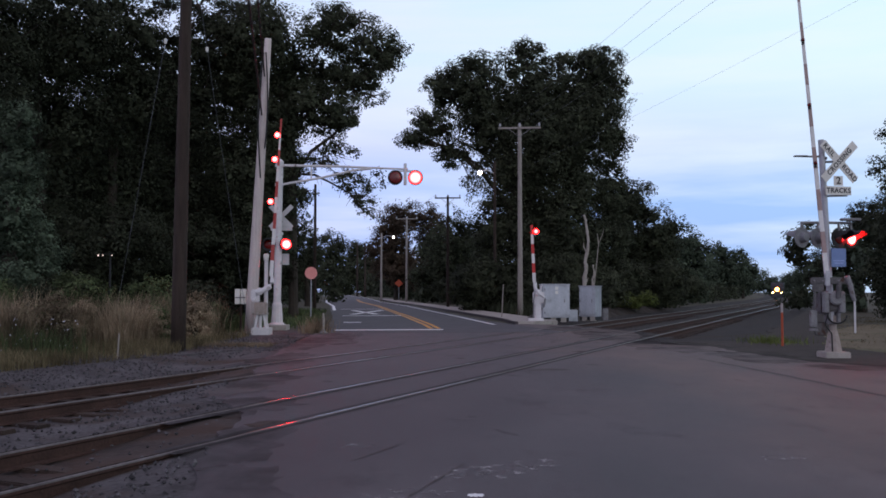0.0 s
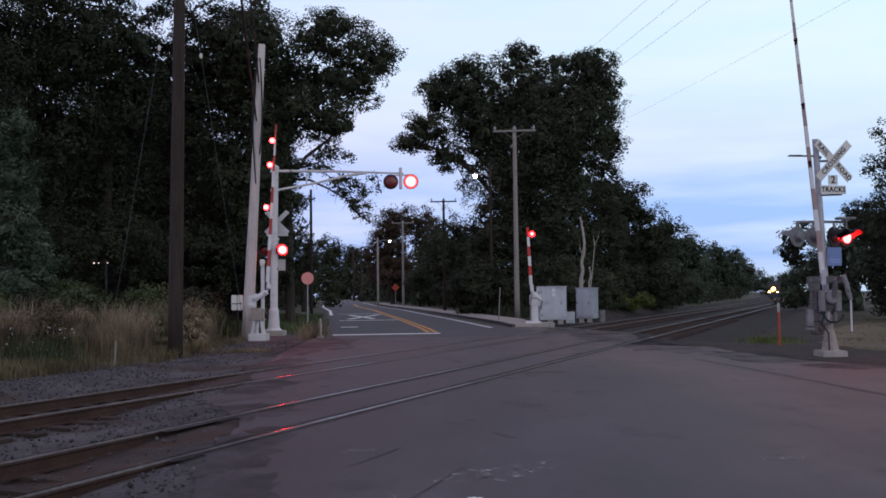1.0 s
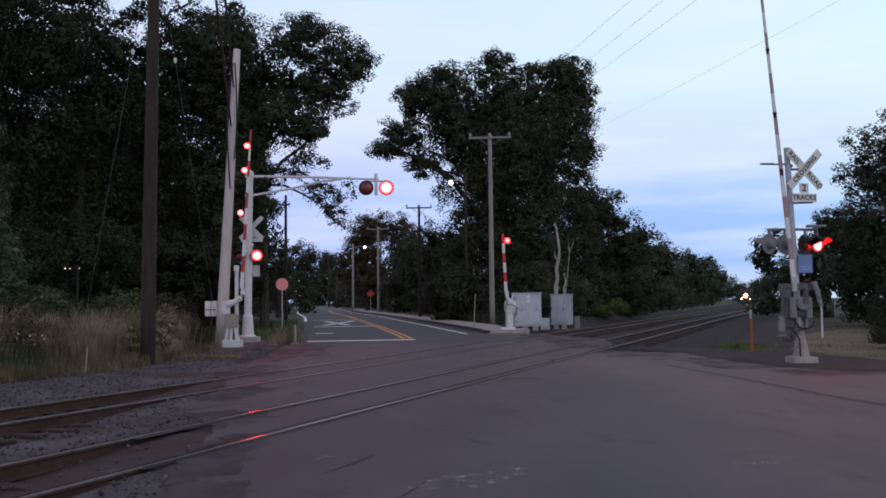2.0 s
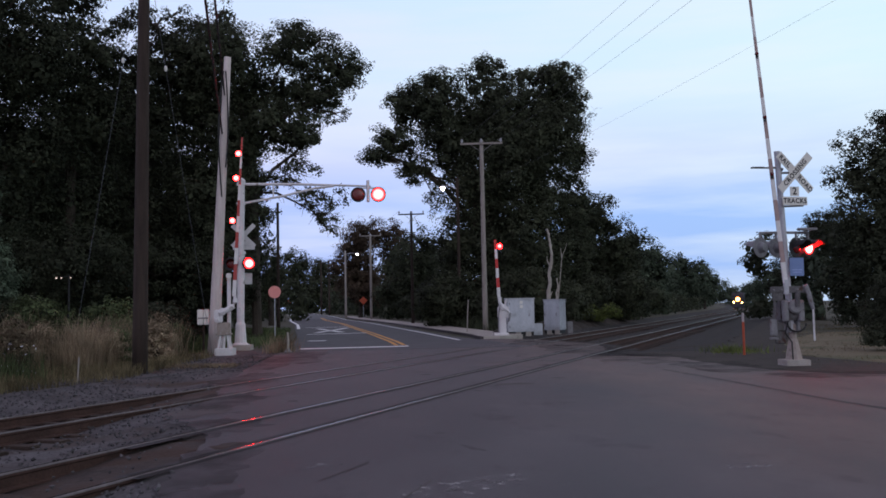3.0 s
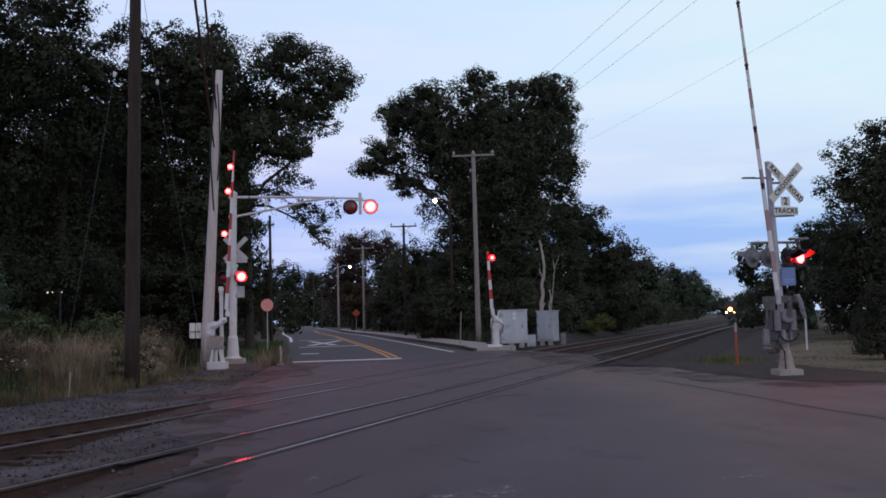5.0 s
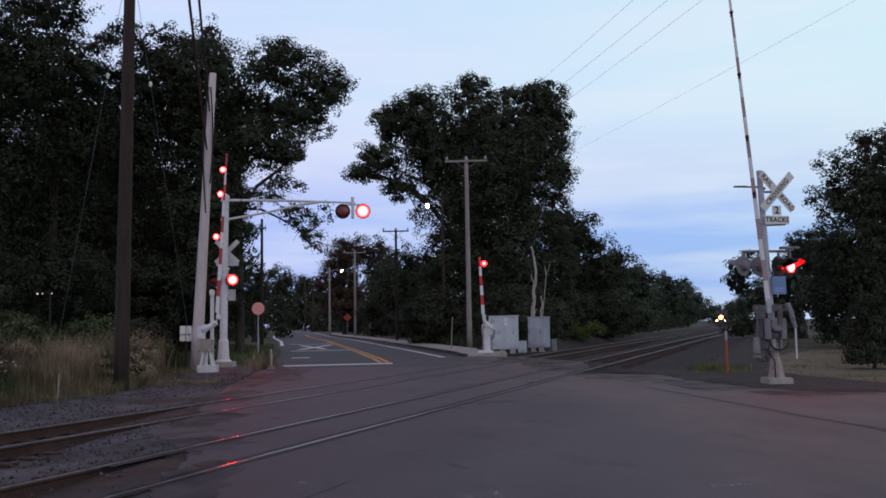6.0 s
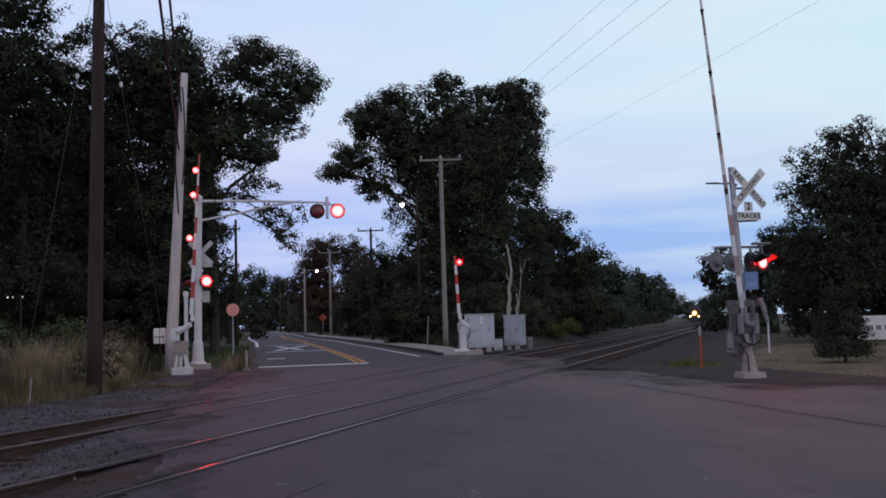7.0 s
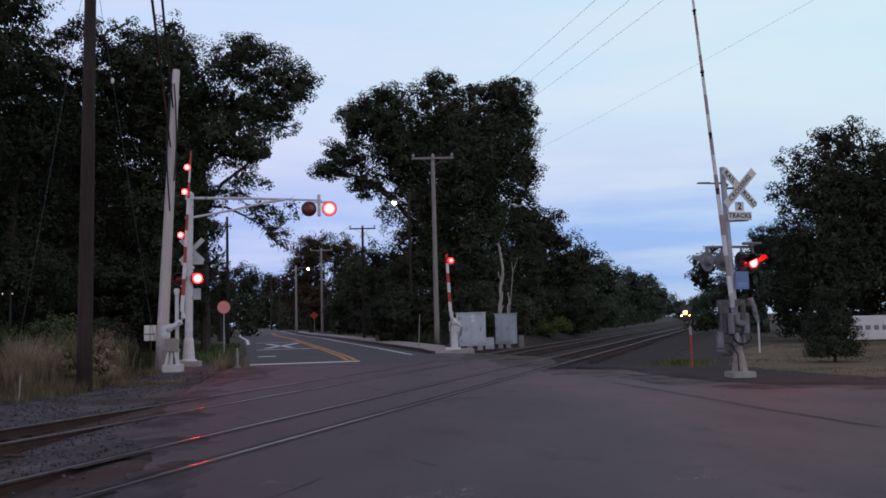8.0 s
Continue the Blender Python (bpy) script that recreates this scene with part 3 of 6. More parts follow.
def seam(points, width, label, seed):
    rnd = random.Random(seed)
    verts, faces = [], []
    pts = [Vector((*p, 0.006)) for p in points]
    fine = []
    for a, b in zip(pts, pts[1:]):
        for k in range(12):
            fine.append(a.lerp(b, k / 12))
    fine.append(pts[-1])
    for i, p in enumerate(fine):
        way = (fine[min(i + 1, len(fine) - 1)] - fine[max(i - 1, 0)]).normalized()
        side = Vector((-way.y, way.x, 0)) * width * rnd.uniform(0.35, 0.75)
        jog = Vector((rnd.uniform(-1, 1), rnd.uniform(-1, 1), 0)) * width * 0.35
        verts += [tuple(p - side + jog), tuple(p + side + jog)]
    for i in range(len(fine) - 1):
        faces.append((2 * i, 2 * i + 1, 2 * i + 3, 2 * i + 2))
    return tagged(mesh_of("asphalt_seam", verts, faces, PATCH), label, "crack", kind="structure")


seam([(-0.88, 8.87), (-0.67, 9.32), (-0.46, 9.82)], 0.022, "dark crack in worn asphalt", 7)
seam([(-0.28, 7.3), (-0.05, 7.97), (0.2, 8.7)], 0.02, "dark crack in worn asphalt", 8)
seam([(6.3, 22.3), (6.5, 20.3), (6.7, 18.2), (6.95, 15.0), (7.3, 12.2)], 0.09, "dark sealed crack in grey asphalt", 2)

# gravel apron round the far left signals
APRON = ragged([(-12.5, 20.5), (-9.9, 20.0), (-8.0, 22.2), (-6.3, 24.8), (-5.1, 27.6), (-5.0, 38.2), (-6.0, 38.6), (-7.6, 40.2), (-8.6, 37.5), (-8.7, 33), (-8.3, 29), (-8.6, 25.5), (-10.6, 22.8)], 0.5, 0.16, 31)
tagged(slab("gravel_apron", APRON, -0.008, 0.3, BALLAST), "dark gravel apron round the signal bases", "gravel", kind="structure")

# pavement with its kerb on the far side of the crossing
WALK_YS = [46.2, 48, 51, 55, 62, 70, 80, 95, 114, 145, 200]
walk_in = [(road_at(y) + (4.75 if y < 49 else 5.0), y) for y in WALK_YS]
walk_out = [(road_at(y) + (5.6 if y < 47 else 7.2), y) for y in WALK_YS]
pavement = slab("pavement", walk_in + walk_out[::-1], 0.13, 0.3, CONCRETE)
tagged(pavement, "pale concrete pavement curving beside the road", "pavement", kind="structure")
kerb_out = [(x - 0.16, y) for x, y in walk_in]
tagged(slab("kerb", kerb_out + walk_in[::-1], 0.125, 0.3, PATCH), "low dark kerb between road and pavement", "kerb", kind="structure")


# ---- rails ----
def rail(n, label):
    ss = [-60 + 6 * i for i in range(40)] + [180 + 15 * i for i in range(26)]
    profile_web = [(-0.07, -0.175), (0.07, -0.175), (0.07, -0.155), (0.012, -0.14), (0.012, -0.045), (0.034, -0.03), (0.034, -0.004), (-0.034, -0.004), (-0.034, -0.03), (-0.012, -0.045), (-0.012, -0.14), (-0.07, -0.155)]
    profile_head = [(-0.033, -0.004), (-0.031, 0.012), (-0.017, 0.018), (0.017, 0.018), (0.031, 0.012), (0.033, -0.004)]
    root = thing("rail", Matrix(), label, "rail", "rails of the two tracks")
    for name, prof, material in (("web", profile_web, RUST), ("head", profile_head, RAILTOP)):
        verts, faces, w = [], [], len(prof)
        for s in ss:
            for dn, z in prof:
                verts.append(tuple(on_track(s, n + dn, z - 0.003)))
        for i in range(len(ss) - 1):
            for j in range(w):
                k = (j + 1) % w
                faces.append((i * w + j, i * w + k, (i + 1) * w + k, (i + 1) * w + j))
        ob = mesh_of(name, verts, faces, material, root)
        if name == "head":
            ob.data.materials.append(WORN_STEEL)
            for f in ob.data.polygons:
                f.material_index = 0 if f.index % w == 2 else 1


for mid in TRACKS:
    for off in (-HALF_GAUGE, HALF_GAUGE):
        rail(mid + off, "rusty steel rail with a polished head set in asphalt")

# rubber flangeways along the rails where the road crosses
for mid, s0, s1 in ((TRACKS[0], 7.3, 33.5), (TRACKS[1], 15.5, 42.0)):
    for off in (-HALF_GAUGE, HALF_GAUGE):
        for side, wide in ((-1, 0.10 if off < 0 else 0.15), (1, 0.15 if off < 0 else 0.10)):
            a = 0.04
            lo, hi = sorted((side * a, side * (a + wide)))
            lead = 1.6 if off > 0 else 0.0
            vs = [tuple(on_track(s, mid + off + d, 0.004)) for s in (s0 + lead, (s0 + s1) / 2, s1) for d in (lo, hi)]
            tagged(mesh_of("flangeway", vs, [(0, 1, 3, 2), (2, 3, 5, 4)], RUBBER), "dark flangeway gap along a rail in the crossing", "flangeway", "flangeways", "structure")

tie_mesh = None
for mid, first in ((TRACKS[0], -12.0), (TRACKS[1], -6.0)):
    stop = 7.0 if mid == TRACKS[0] else 15.0
    spots = [first + 0.54 * i for i in range(60) if first + 0.54 * i < stop] + [(35.5 if mid == TRACKS[0] else 43.5) + 0.54 * i for i in range(50)]
    for s in spots:
        if tie_mesh is None:
            bm = bmesh.new()
            box(bm, 0, 0, 0, 2.6, 0.22, 0.16, 0.012)
            first_tie = part("rail_tie", bm, TIE)
            tie_mesh = first_tie.data
            ob = first_tie
        else:
            ob = new("rail_tie", tie_mesh)
        p = on_track(s, mid + random.uniform(-0.04, 0.04), -0.245)
        ob.matrix_world = Matrix.Translation(p) @ pose(0, 0, 0, 0, 0, -23.85 + random.uniform(-1.2, 1.2))
        tagged(ob, "dark creosoted timber tie half sunk in ballast", "rail tie", "rail ties")


# ---- loose ballast stones, uncountable ----
def build_stones():
    rnd = np.random.RandomState(4)
    verts, faces = [], []
    shape = np.array([(1, 0, 0), (-1, 0, 0), (0, 1, 0), (0, -1, 0), (0, 0, 1), (0, 0, -1)], float)
    tri = [(0, 2, 4), (2, 1, 4), (1, 3, 4), (3, 0, 4), (2, 0, 5), (1, 2, 5), (3, 1, 5), (0, 3, 5)]
    zones = [(-9, 17, 3.2, 15.8, 20000), (27, 75, 3.0, 15.5, 9000), (5, 30, 14.6, 19.5, 5000)]
    for s0, s1, n0, n1, count in zones:
        for _ in range(count):
            s, n = rnd.uniform(s0, s1), rnd.uniform(n0, n1)
            p = on_track(s, n)
            edge = np.interp(p.y, *LEFT_EDGE)
            if s0 < 20 and p.x > edge - 0.05:
                continue
            if s0 < 20 and min(abs(n - mid) for mid in TRACKS) < 0.95 and rnd.uniform() < 0.9:
                continue
            if s0 > 20 and (n < 5.6 or p.x < np.interp(p.y, *RIGHT_EDGE) or rnd.uniform() < 0.6):
                continue
            r = rnd.uniform(0.013, 0.034) * (1.25 if n < 5 else 1)
            jag = shape * r * rnd.uniform(0.6, 1.3, (6, 1)) + rnd.uniform(-0.3, 0.3, (6, 3)) * r
            z = bed_height(p, n) + 0.015 + rnd.uniform(-0.02, 0.03)
            k = len(verts)
            verts += [(p.x + v[0], p.y + v[1], z + v[2] * 0.8) for v in jag]
            faces += [(a + k, b + k, c + k) for a, b, c in tri]
    ob = mesh_of("ballast_stones", verts, faces, STONE)
    tagged(ob, "loose grey ballast stones strewn between the rails", "stones", kind="stuff")


build_stones()


def earth_bank():
    """A low uneven bank of bare soil along the far side of the tracks."""
    ss = [47.5 + 0.8 * i for i in range(60)]
    ns = [14.6 + 0.35 * i for i in range(13)]
    verts = []
    for s in ss:
        for j, n in enumerate(ns):
            p = on_track(s, n)
            rise = math.sin(math.pi * j / 12) * min(1, (s - 47.5) / 4, (95.5 - s) / 6)
            lump = 0.55 + 0.5 * noise.noise((p.x * 0.35, p.y * 0.35, 2)) + 0.25 * noise.noise((p.x * 1.5, p.y * 1.5, 5))
            verts.append((p.x, p.y, -0.28 + max(0.0, rise * lump) * 1.15))
    w = len(ns)
    faces = [(i * w + j, i * w + j + 1, (i + 1) * w + j + 1, (i + 1) * w + j) for i in range(len(ss) - 1) for j in range(w - 1)]
    ob = mesh_of("earth_bank", verts, faces, SOIL)
    tagged(ob, "low lumpy bank of dark bare soil beside the tracks", "earth bank", kind="structure")


SOIL = surface("bare_soil", (0.018, 0.0145, 0.012), (0.062, 0.049, 0.04), scale=1.4, fine=12, rough=0.95, bump=0.8)
earth_bank()

tagged(slab("lawn", ragged([(12.3, 21.7), (15.2, 19.7), (34, 15.2), (34, 46), (22, 46), (15.8, 38), (12.4, 31), (11.9, 27)], 0.5, 0.2, 59), -0.016, 0.3, LAWN), "dry tan lawn with thin green patches", "lawn", kind="structure")
shoulder = [on_track(s, 2.7) for s in range(30, 111, 8)] + [on_track(s, 0.4) for s in range(110, 29, -8)]
tagged(slab("track_shoulder", ragged([(p.x, p.y) for p in shoulder], 0.6, 0.2, 67), -0.012, 0.3, SOIL), "dark dirt shoulder beside the tracks", "soil", kind="structure")
tagged(slab("bare_soil", ragged([(8.2, 22.0), (8.8, 21.0), (9.8, 19.9), (11.6, 18.9), (15, 18.0), (15.5, 19.6), (12.8, 21.6), (12.2, 24.5), (11.6, 28), (9.6, 30.5), (7.4, 30.0), (8.1, 26.5)], 0.4, 0.16, 53), -0.01, 0.3, SOIL), "bare brown soil round a gate base", "soil", kind="structure")


# ---- signals, gates and poles ----
def text_mesh(words, size):
    """Lettering from the built-in font, as a thin raised mesh, centred, upright and facing -y."""
    cu = bpy.data.curves.new("lettering", "FONT")
    cu.body, cu.size, cu.align_x, cu.align_y, cu.extrude, cu.resolution_u = words, size, "CENTER", "CENTER", 0.002, 3
    cu.space_character, cu.offset = 1.12, size * 0.022
    ob = bpy.data.objects.new("lettering", cu)
    scene.collection.objects.link(ob)
    me = bpy.data.meshes.new_from_object(ob.evaluated_get(bpy.context.evaluated_depsgraph_get()))
    bpy.data.objects.remove(ob)
    me.transform(Matrix.Rotation(radians(90), 4, "X"))
    me.materials.clear()
    me.materials.append(LETTER)
    return me


def signal_head(parent, m, lit, lens_r=0.16, rim_r=0.30, visor=True, back=False):
    """A round background with a lens and a visor; it faces -y of m."""
    bm = bmesh.new()
    lathe(bm, [(0.10, 0.16), (0.13, 0.05), (rim_r * 0.6, 0.02), (rim_r, 0.015), (rim_r, -0.005), (lens_r, -0.01)], 28, axis="Y")
    head = part("signal_head", bm, BLACK, parent, "round black signal background" if not back else "weathered round signal background")
    if back:
        head.data.materials[0] = SIGNALGREY
    head.matrix_local = m
    bm = bmesh.new()
    lathe(bm, [(0.0, -0.05), (lens_r * 0.45, -0.043), (lens_r * 0.8, -0.026), (lens_r, -0.012)], 24, axis="Y")
    part("lens", bm, (LENS_LIT if visor else LENS_OVERHEAD) if lit else LENS_DARK, head, "lit red lens" if lit else "unlit dark red lens", smooth=True)
    if visor:
        bm = bmesh.new()
        rings = []
        for y, a0 in ((-0.01, 100), (-0.36, 62)):
            ring = []
            for r in (lens_r + 0.025, lens_r + 0.012):
                ring.append([bm.verts.new((r * math.sin(radians(a)), y, r * math.cos(radians(a)))) for a in np.linspace(-a0, a0, 13)])
            rings.append(ring)
        (o0, i0), (o1, i1) = rings
        for k in range(12):
            bm.faces.new((o0[k], o0[k + 1], o1[k + 1], o1[k]))
            bm.faces.new((i0[k], i1[k], i1[k + 1], i0[k + 1]))
            bm.faces.new((o1[k], o1[k + 1], i1[k + 1], i1[k]))
        part("visor", bm, BLACK if not back else SIGNALGREY, head)
    return head


def arm_lamp(parent, at, lit=True, r=0.07):
    bm = bmesh.new()
    lathe(bm, [(0.03, 0.05), (r * 0.95, 0.04), (r, 0.0)], 14, axis="Y")
    box(bm, 0, 0.02, -r - 0.03, 0.05, 0.05, 0.07)
    body = part("arm_lamp", bm, BLACK, parent)
    body.location = at
    bm = bmesh.new()
    lathe(bm, [(0.0, -0.06), (r * 0.6, -0.045), (r, 0.0)], 14, axis="Y")
    part("lens", bm, LENS_SMALL if lit else LENS_DARK, body, "small lit red lens" if lit else "", smooth=True)


def gate_arm(parent, start, tip, wide0, wide1, band, first_red=True, red_paint=None):
    """A tapered arm of alternating red and white bands."""
    a, b = Vector(start), Vector(tip)
    length = (b - a).length
    way = (b - a) / length
    side = Vector((way.z, 0, -way.x)).normalized()
    deep = way.cross(side)
    count = max(1, round(length / band))
    for i in range(count):
        f0, f1 = i / count, (i + 1) / count
        bm = bmesh.new()
        quads = []
        for f in (f0, f1):
            w, c = (wide0 + (wide1 - wide0) * f) / 2, a + way * length * f
            quads.append([bm.verts.new(c + side * w * sx + deep * w * 0.55 * sy) for sx, sy in ((-1, -1), (1, -1), (1, 1), (-1, 1))])
        for k in range(4):
            bm.faces.new((quads[0][k], quads[0][(k + 1) % 4], quads[1][(k + 1) % 4], quads[1][k]))
        bm.faces.new(quads[0][::-1])
        bm.faces.new(quads[1])
        bmesh.ops.recalc_face_normals(bm, faces=bm.faces)
        red = (i % 2 == 0) == first_red
        part("band", bm, (red_paint or REDBAND) if red else WHITEBAND, parent, "red reflective band" if red else "white reflective band")


def crossbuck_blades(parent, centre, length, width, yaw, lettered, material):
    turn = pose(*centre, 0, 0, yaw)
    for k, (tilt, words) in enumerate(((-45, ("RAIL", "ROAD")), (45, ("CROSSING",)))):
        bm = bmesh.new()
        box(bm, 0, 0, 0, length, 0.012, width, 0.004)
        blade = part("blade", bm, material, parent, "white lettered crossbuck blade" if lettered else "bare metal back of a crossbuck blade")
        blade.matrix_local = turn @ pose(0, -0.014 * k, 0, 0, -tilt, 0)
        if lettered:
            for spot, word in zip((-0.31, 0.31) if k == 0 else (0.0,), words):
                me = text_mesh(word, width * 0.80)
                ob = new("lettering", me)
                ob.parent = blade
                ob.matrix_local = pose(spot * length, -0.0085, 0)


def foundation(parent, w, h, material=CONCRETE):
    bm = bmesh.new()
    box(bm, 0, 0, h / 2 - 0.05, w, w, h + 0.1, 0.02)
    return part("foundation", bm, material, parent, "concrete footing")


def flared_base(parent, r0, r1, h, z0, material):
    bm = bmesh.new()
    lathe(bm, [(r0, 0), (r0, 0.05), (r0 * 0.72, 0.12), (r1 * 1.25, h * 0.8), (r1 * 1.25, h * 0.9), (r1, h)], 12, (0, 0, z0))
    return part("base", bm, material, parent)


def cantilever_signal():
    root = thing("cantilever_signal", pose(-7.24, 39.2, 0), "silver railway cantilever signal with one red lamp lit over the road", "railway signal")
    foundation(root, 0.95, 0.22)
    flared_base(root, 0.36, 0.17, 1.0, 0.2, SILVER)
    bm = bmesh.new()
    tube(bm, [(0, 0, 1.1), (0.03, 0, 4.2)], 0.165, 16)
    tube(bm, [(0.03, 0, 4.2), (0.07, 0, 7.3)], 0.145, 16)
    lathe(bm, [(0.17, 0), (0.17, 0.1), (0.05, 0.2), (0.0, 0.22)], 14, (0.07, 0, 7.28))
    for z in (6.35, 7.2, 4.2):
        lathe(bm, [(0.19, 0), (0.19, 0.12)], 14, (0.05, 0, z - 0.06))
    part("mast", bm, SILVER, root, "silver painted steel mast", smooth=False)
    bm = bmesh.new()
    tube(bm, [(0.1, 0, 7.2), (2.6, -0.02, 7.16), (5.7, -0.05, 7.03)], [0.06, 0.055, 0.04], 10)
    part("upper_arm", bm, SILVER, root)
    bm = bmesh.new()
    tube(bm, [(0.1, 0, 6.35), (1.9, -0.01, 6.66), (3.3, -0.03, 6.98), (4.1, -0.04, 7.06)], 0.05, 10)
    part("lower_arm", bm, SILVER, root)
    bm = bmesh.new()
    tube(bm, [(1.45, -0.01, 6.58), (1.45, -0.01, 7.16)], 0.035, 8)
    part("strut", bm, SILVER, root)
    bm = bmesh.new()
    tube(bm, [(5.58, -0.06, 6.33), (5.58, -0.06, 7.28)], 0.07, 10)
    box(bm, 5.58, -0.02, 6.95, 1.15, 0.06, 0.07, 0.01)
    part("hanger", bm, SILVER, root)
    for x, lit in ((5.15, False), (6.03, True)):
        signal_head(root, pose(x, -0.14, 6.65), lit, 0.27, 0.33, visor=False)
    crossbuck_blades(root, (0.10, 0.22, 4.96), 1.36, 0.2, 0, False, SIGNBACK)
    bm = bmesh.new()
    box(bm, 0.12, 0.2, 4.45, 0.95, 0.012, 0.2, 0.003)
    box(bm, 0.25, 0.2, 4.62, 0.3, 0.012, 0.2, 0.003)
    part("tracks_plate", bm, SIGNBACK, root, "back of a small sign plate")
    bm = bmesh.new()
    tube(bm, [(-0.45, -0.05, 3.98), (0.5, -0.05, 3.98)], 0.035, 8)
    part("cross_arm", bm, DULLGREY, root)
    for x, lit in ((-0.36, False), (0.42, True)):
        signal_head(root, pose(x, -0.2, 3.72, 0, 0, 4), lit, 0.2, 0.3)
    bm = bmesh.new()
    box(bm, 0.18, 0.16, 3.08, 0.62, 0.02, 0.5, 0.01)
    part("sign_plate", bm, SIGNBACK, root, "back of a small sign plate")


cantilever_signal()


def left_gate():
    root = thing("crossing_gate", pose(-7.05, 35.0, 0), "silver crossing gate machine with its striped arm raised", "crossing gate", "crossing gates")
    foundation(root, 0.7, 0.26, SILVER)
    for x0, y0, x1 in ((-0.24, -0.22, -0.14), (0.2, -0.22, 0.08), (-0.24, 0.2, -0.14), (0.2, 0.2, 0.08)):
        part("leg", tube(bmesh.new(), [(x0, y0, 0.24), (x1, y0 * 0.6, 0.84)], [0.05, 0.04], 8), SILVER, root)
    part("strut", tube(bmesh.new(), [(-0.05, -0.1, 0.24), (-0.03, -0.05, 0.84)], 0.06, 8), SILVER, root)
    bm = bmesh.new()
    box(bm, -0.05, 0, 1.03, 0.47, 0.4, 0.44, 0.04)
    box(bm, -0.05, -0.21, 1.05, 0.28, 0.03, 0.26, 0.01)
    box(bm, -0.05, 0, 0.8, 0.56, 0.5, 0.06, 0.01)
    part("housing", bm, TANPAINT, root, "tan-grey gate machine housing")
    bm = bmesh.new()
    box(bm, -0.2, -0.26, 1.5, 0.32, 0.07, 0.5, 0.03)
    lathe(bm, [(0.13, -0.05), (0.15, 0), (0.13, 0.05)], 18, (-0.05, -0.3, 1.66), "Y")
    tube(bm, [(-0.25, -0.27, 1.35), (-0.12, -0.28, 1.62), (0.12, -0.3, 1.72), (0.36, -0.3, 1.86), (0.44, -0.3, 2.02), (0.44, -0.3, 2.18)], [0.09, 0.12, 0.11, 0.11, 0.1, 0.07], 10)
    part("crank", bm, SILVER, root, "curved silver arm bracket")
    bm = bmesh.new()
    lathe(bm, [(0.055, -0.02), (0.06, 0.0), (0.03, 0.02)], 12, (-0.05, -0.36, 1.66), "Y")
    part("pivot", bm, DULLGREY, root)
    part("side_cover", box(bmesh.new(), -0.36, -0.02, 1.52, 0.1, 0.34, 0.4, 0.03), SILVER, root)
    part("bell_post", tube(bmesh.new(), [(0.1, 0.25, 0.1), (0.1, 0.25, 2.95)], 0.075, 12), SILVER, root)
    bm = bmesh.new()
    box(bm, 0.1, 0.22, 3.05, 0.19, 0.19, 0.2, 0.03)
    lathe(bm, [(0.1, 0), (0.11, 0.03), (0.04, 0.06)], 12, (0.1, 0.22, 2.9))
    part("bell", bm, WHITE, root, "pale warning bell")
    arm = part("arm", box(bmesh.new(), 0.43, -0.3, 2.16, 0.11, 0.08, 0.3, 0.015), SILVER, root)
    gate_arm(arm, (0.40, -0.3, 2.25), (0.74, -0.3, 8.4), 0.14, 0.06, 0.62, first_red=False, red_paint=BANDRED)
    for z, off in ((5.15, -0.2), (6.8, -0.14), (7.75, -0.1)):
        arm_lamp(arm, (0.40 + 0.34 * (z - 2.2) / 6.2 + off, -0.37, z), True, 0.11)


left_gate()


def far_gate():
    root = thing("crossing_gate", pose(4.92, 47.7, 0), "silver crossing gate with a short striped arm raised", "crossing gate", "crossing gates")
    foundation(root, 0.8, 0.25, SILVER)
    bm = bmesh.new()
    tube(bm, [(0, 0, 0.2), (0, 0, 2.15)], 0.08, 12)
    part("stand", bm, SILVER, root)
    bm = bmesh.new()
    box(bm, 0.16, 0.05, 1.35, 0.6, 0.45, 0.62, 0.05)
    box(bm, 0.2, -0.2, 1.38, 0.36, 0.06, 0.36, 0.02)
    part("housing", bm, SILVER, root)
    part("plinth", box(bmesh.new(), 0.12, 0.02, 0.6, 0.34, 0.3, 0.9, 0.03), SILVER, root)
    part("link", tube(bmesh.new(), [(0.5, -0.24, 1.3), (0.42, -0.26, 0.9), (0.3, -0.26, 0.72)], [0.05, 0.06, 0.05], 8), DULLGREY, root)
    part("rod", tube(bmesh.new(), [(-0.14, -0.2, 0.3), (-0.12, -0.2, 1.2), (-0.02, -0.2, 1.75)], 0.03, 8), DULLGREY, root)
    bm = bmesh.new()
    lathe(bm, [(0.14, -0.05), (0.18, 0), (0.14, 0.05)], 16, (0.12, -0.26, 1.6), "Y")
    tube(bm, [(0.45, -0.26, 1.35), (0.12, -0.26, 1.6), (-0.05, -0.26, 1.85), (-0.09, -0.26, 2.1)], [0.05, 0.1, 0.09, 0.06], 10)
    tube(bm, [(0.2, -0.26, 1.6), (0.3, -0.26, 2.05)], 0.05, 8)
    part("crank", bm, SILVER, root, "curved silver arm bracket")
    arm = part("arm", box(bmesh.new(), -0.09, -0.26, 2.1, 0.12, 0.08, 0.25, 0.015), SILVER, root)
    gate_arm(arm, (-0.09, -0.26, 2.15), (-0.22, -0.26, 5.2), 0.17, 0.13, 0.5, first_red=False)
    arm_lamp(arm, (0.0, -0.34, 4.85), True, 0.15)


far_gate()


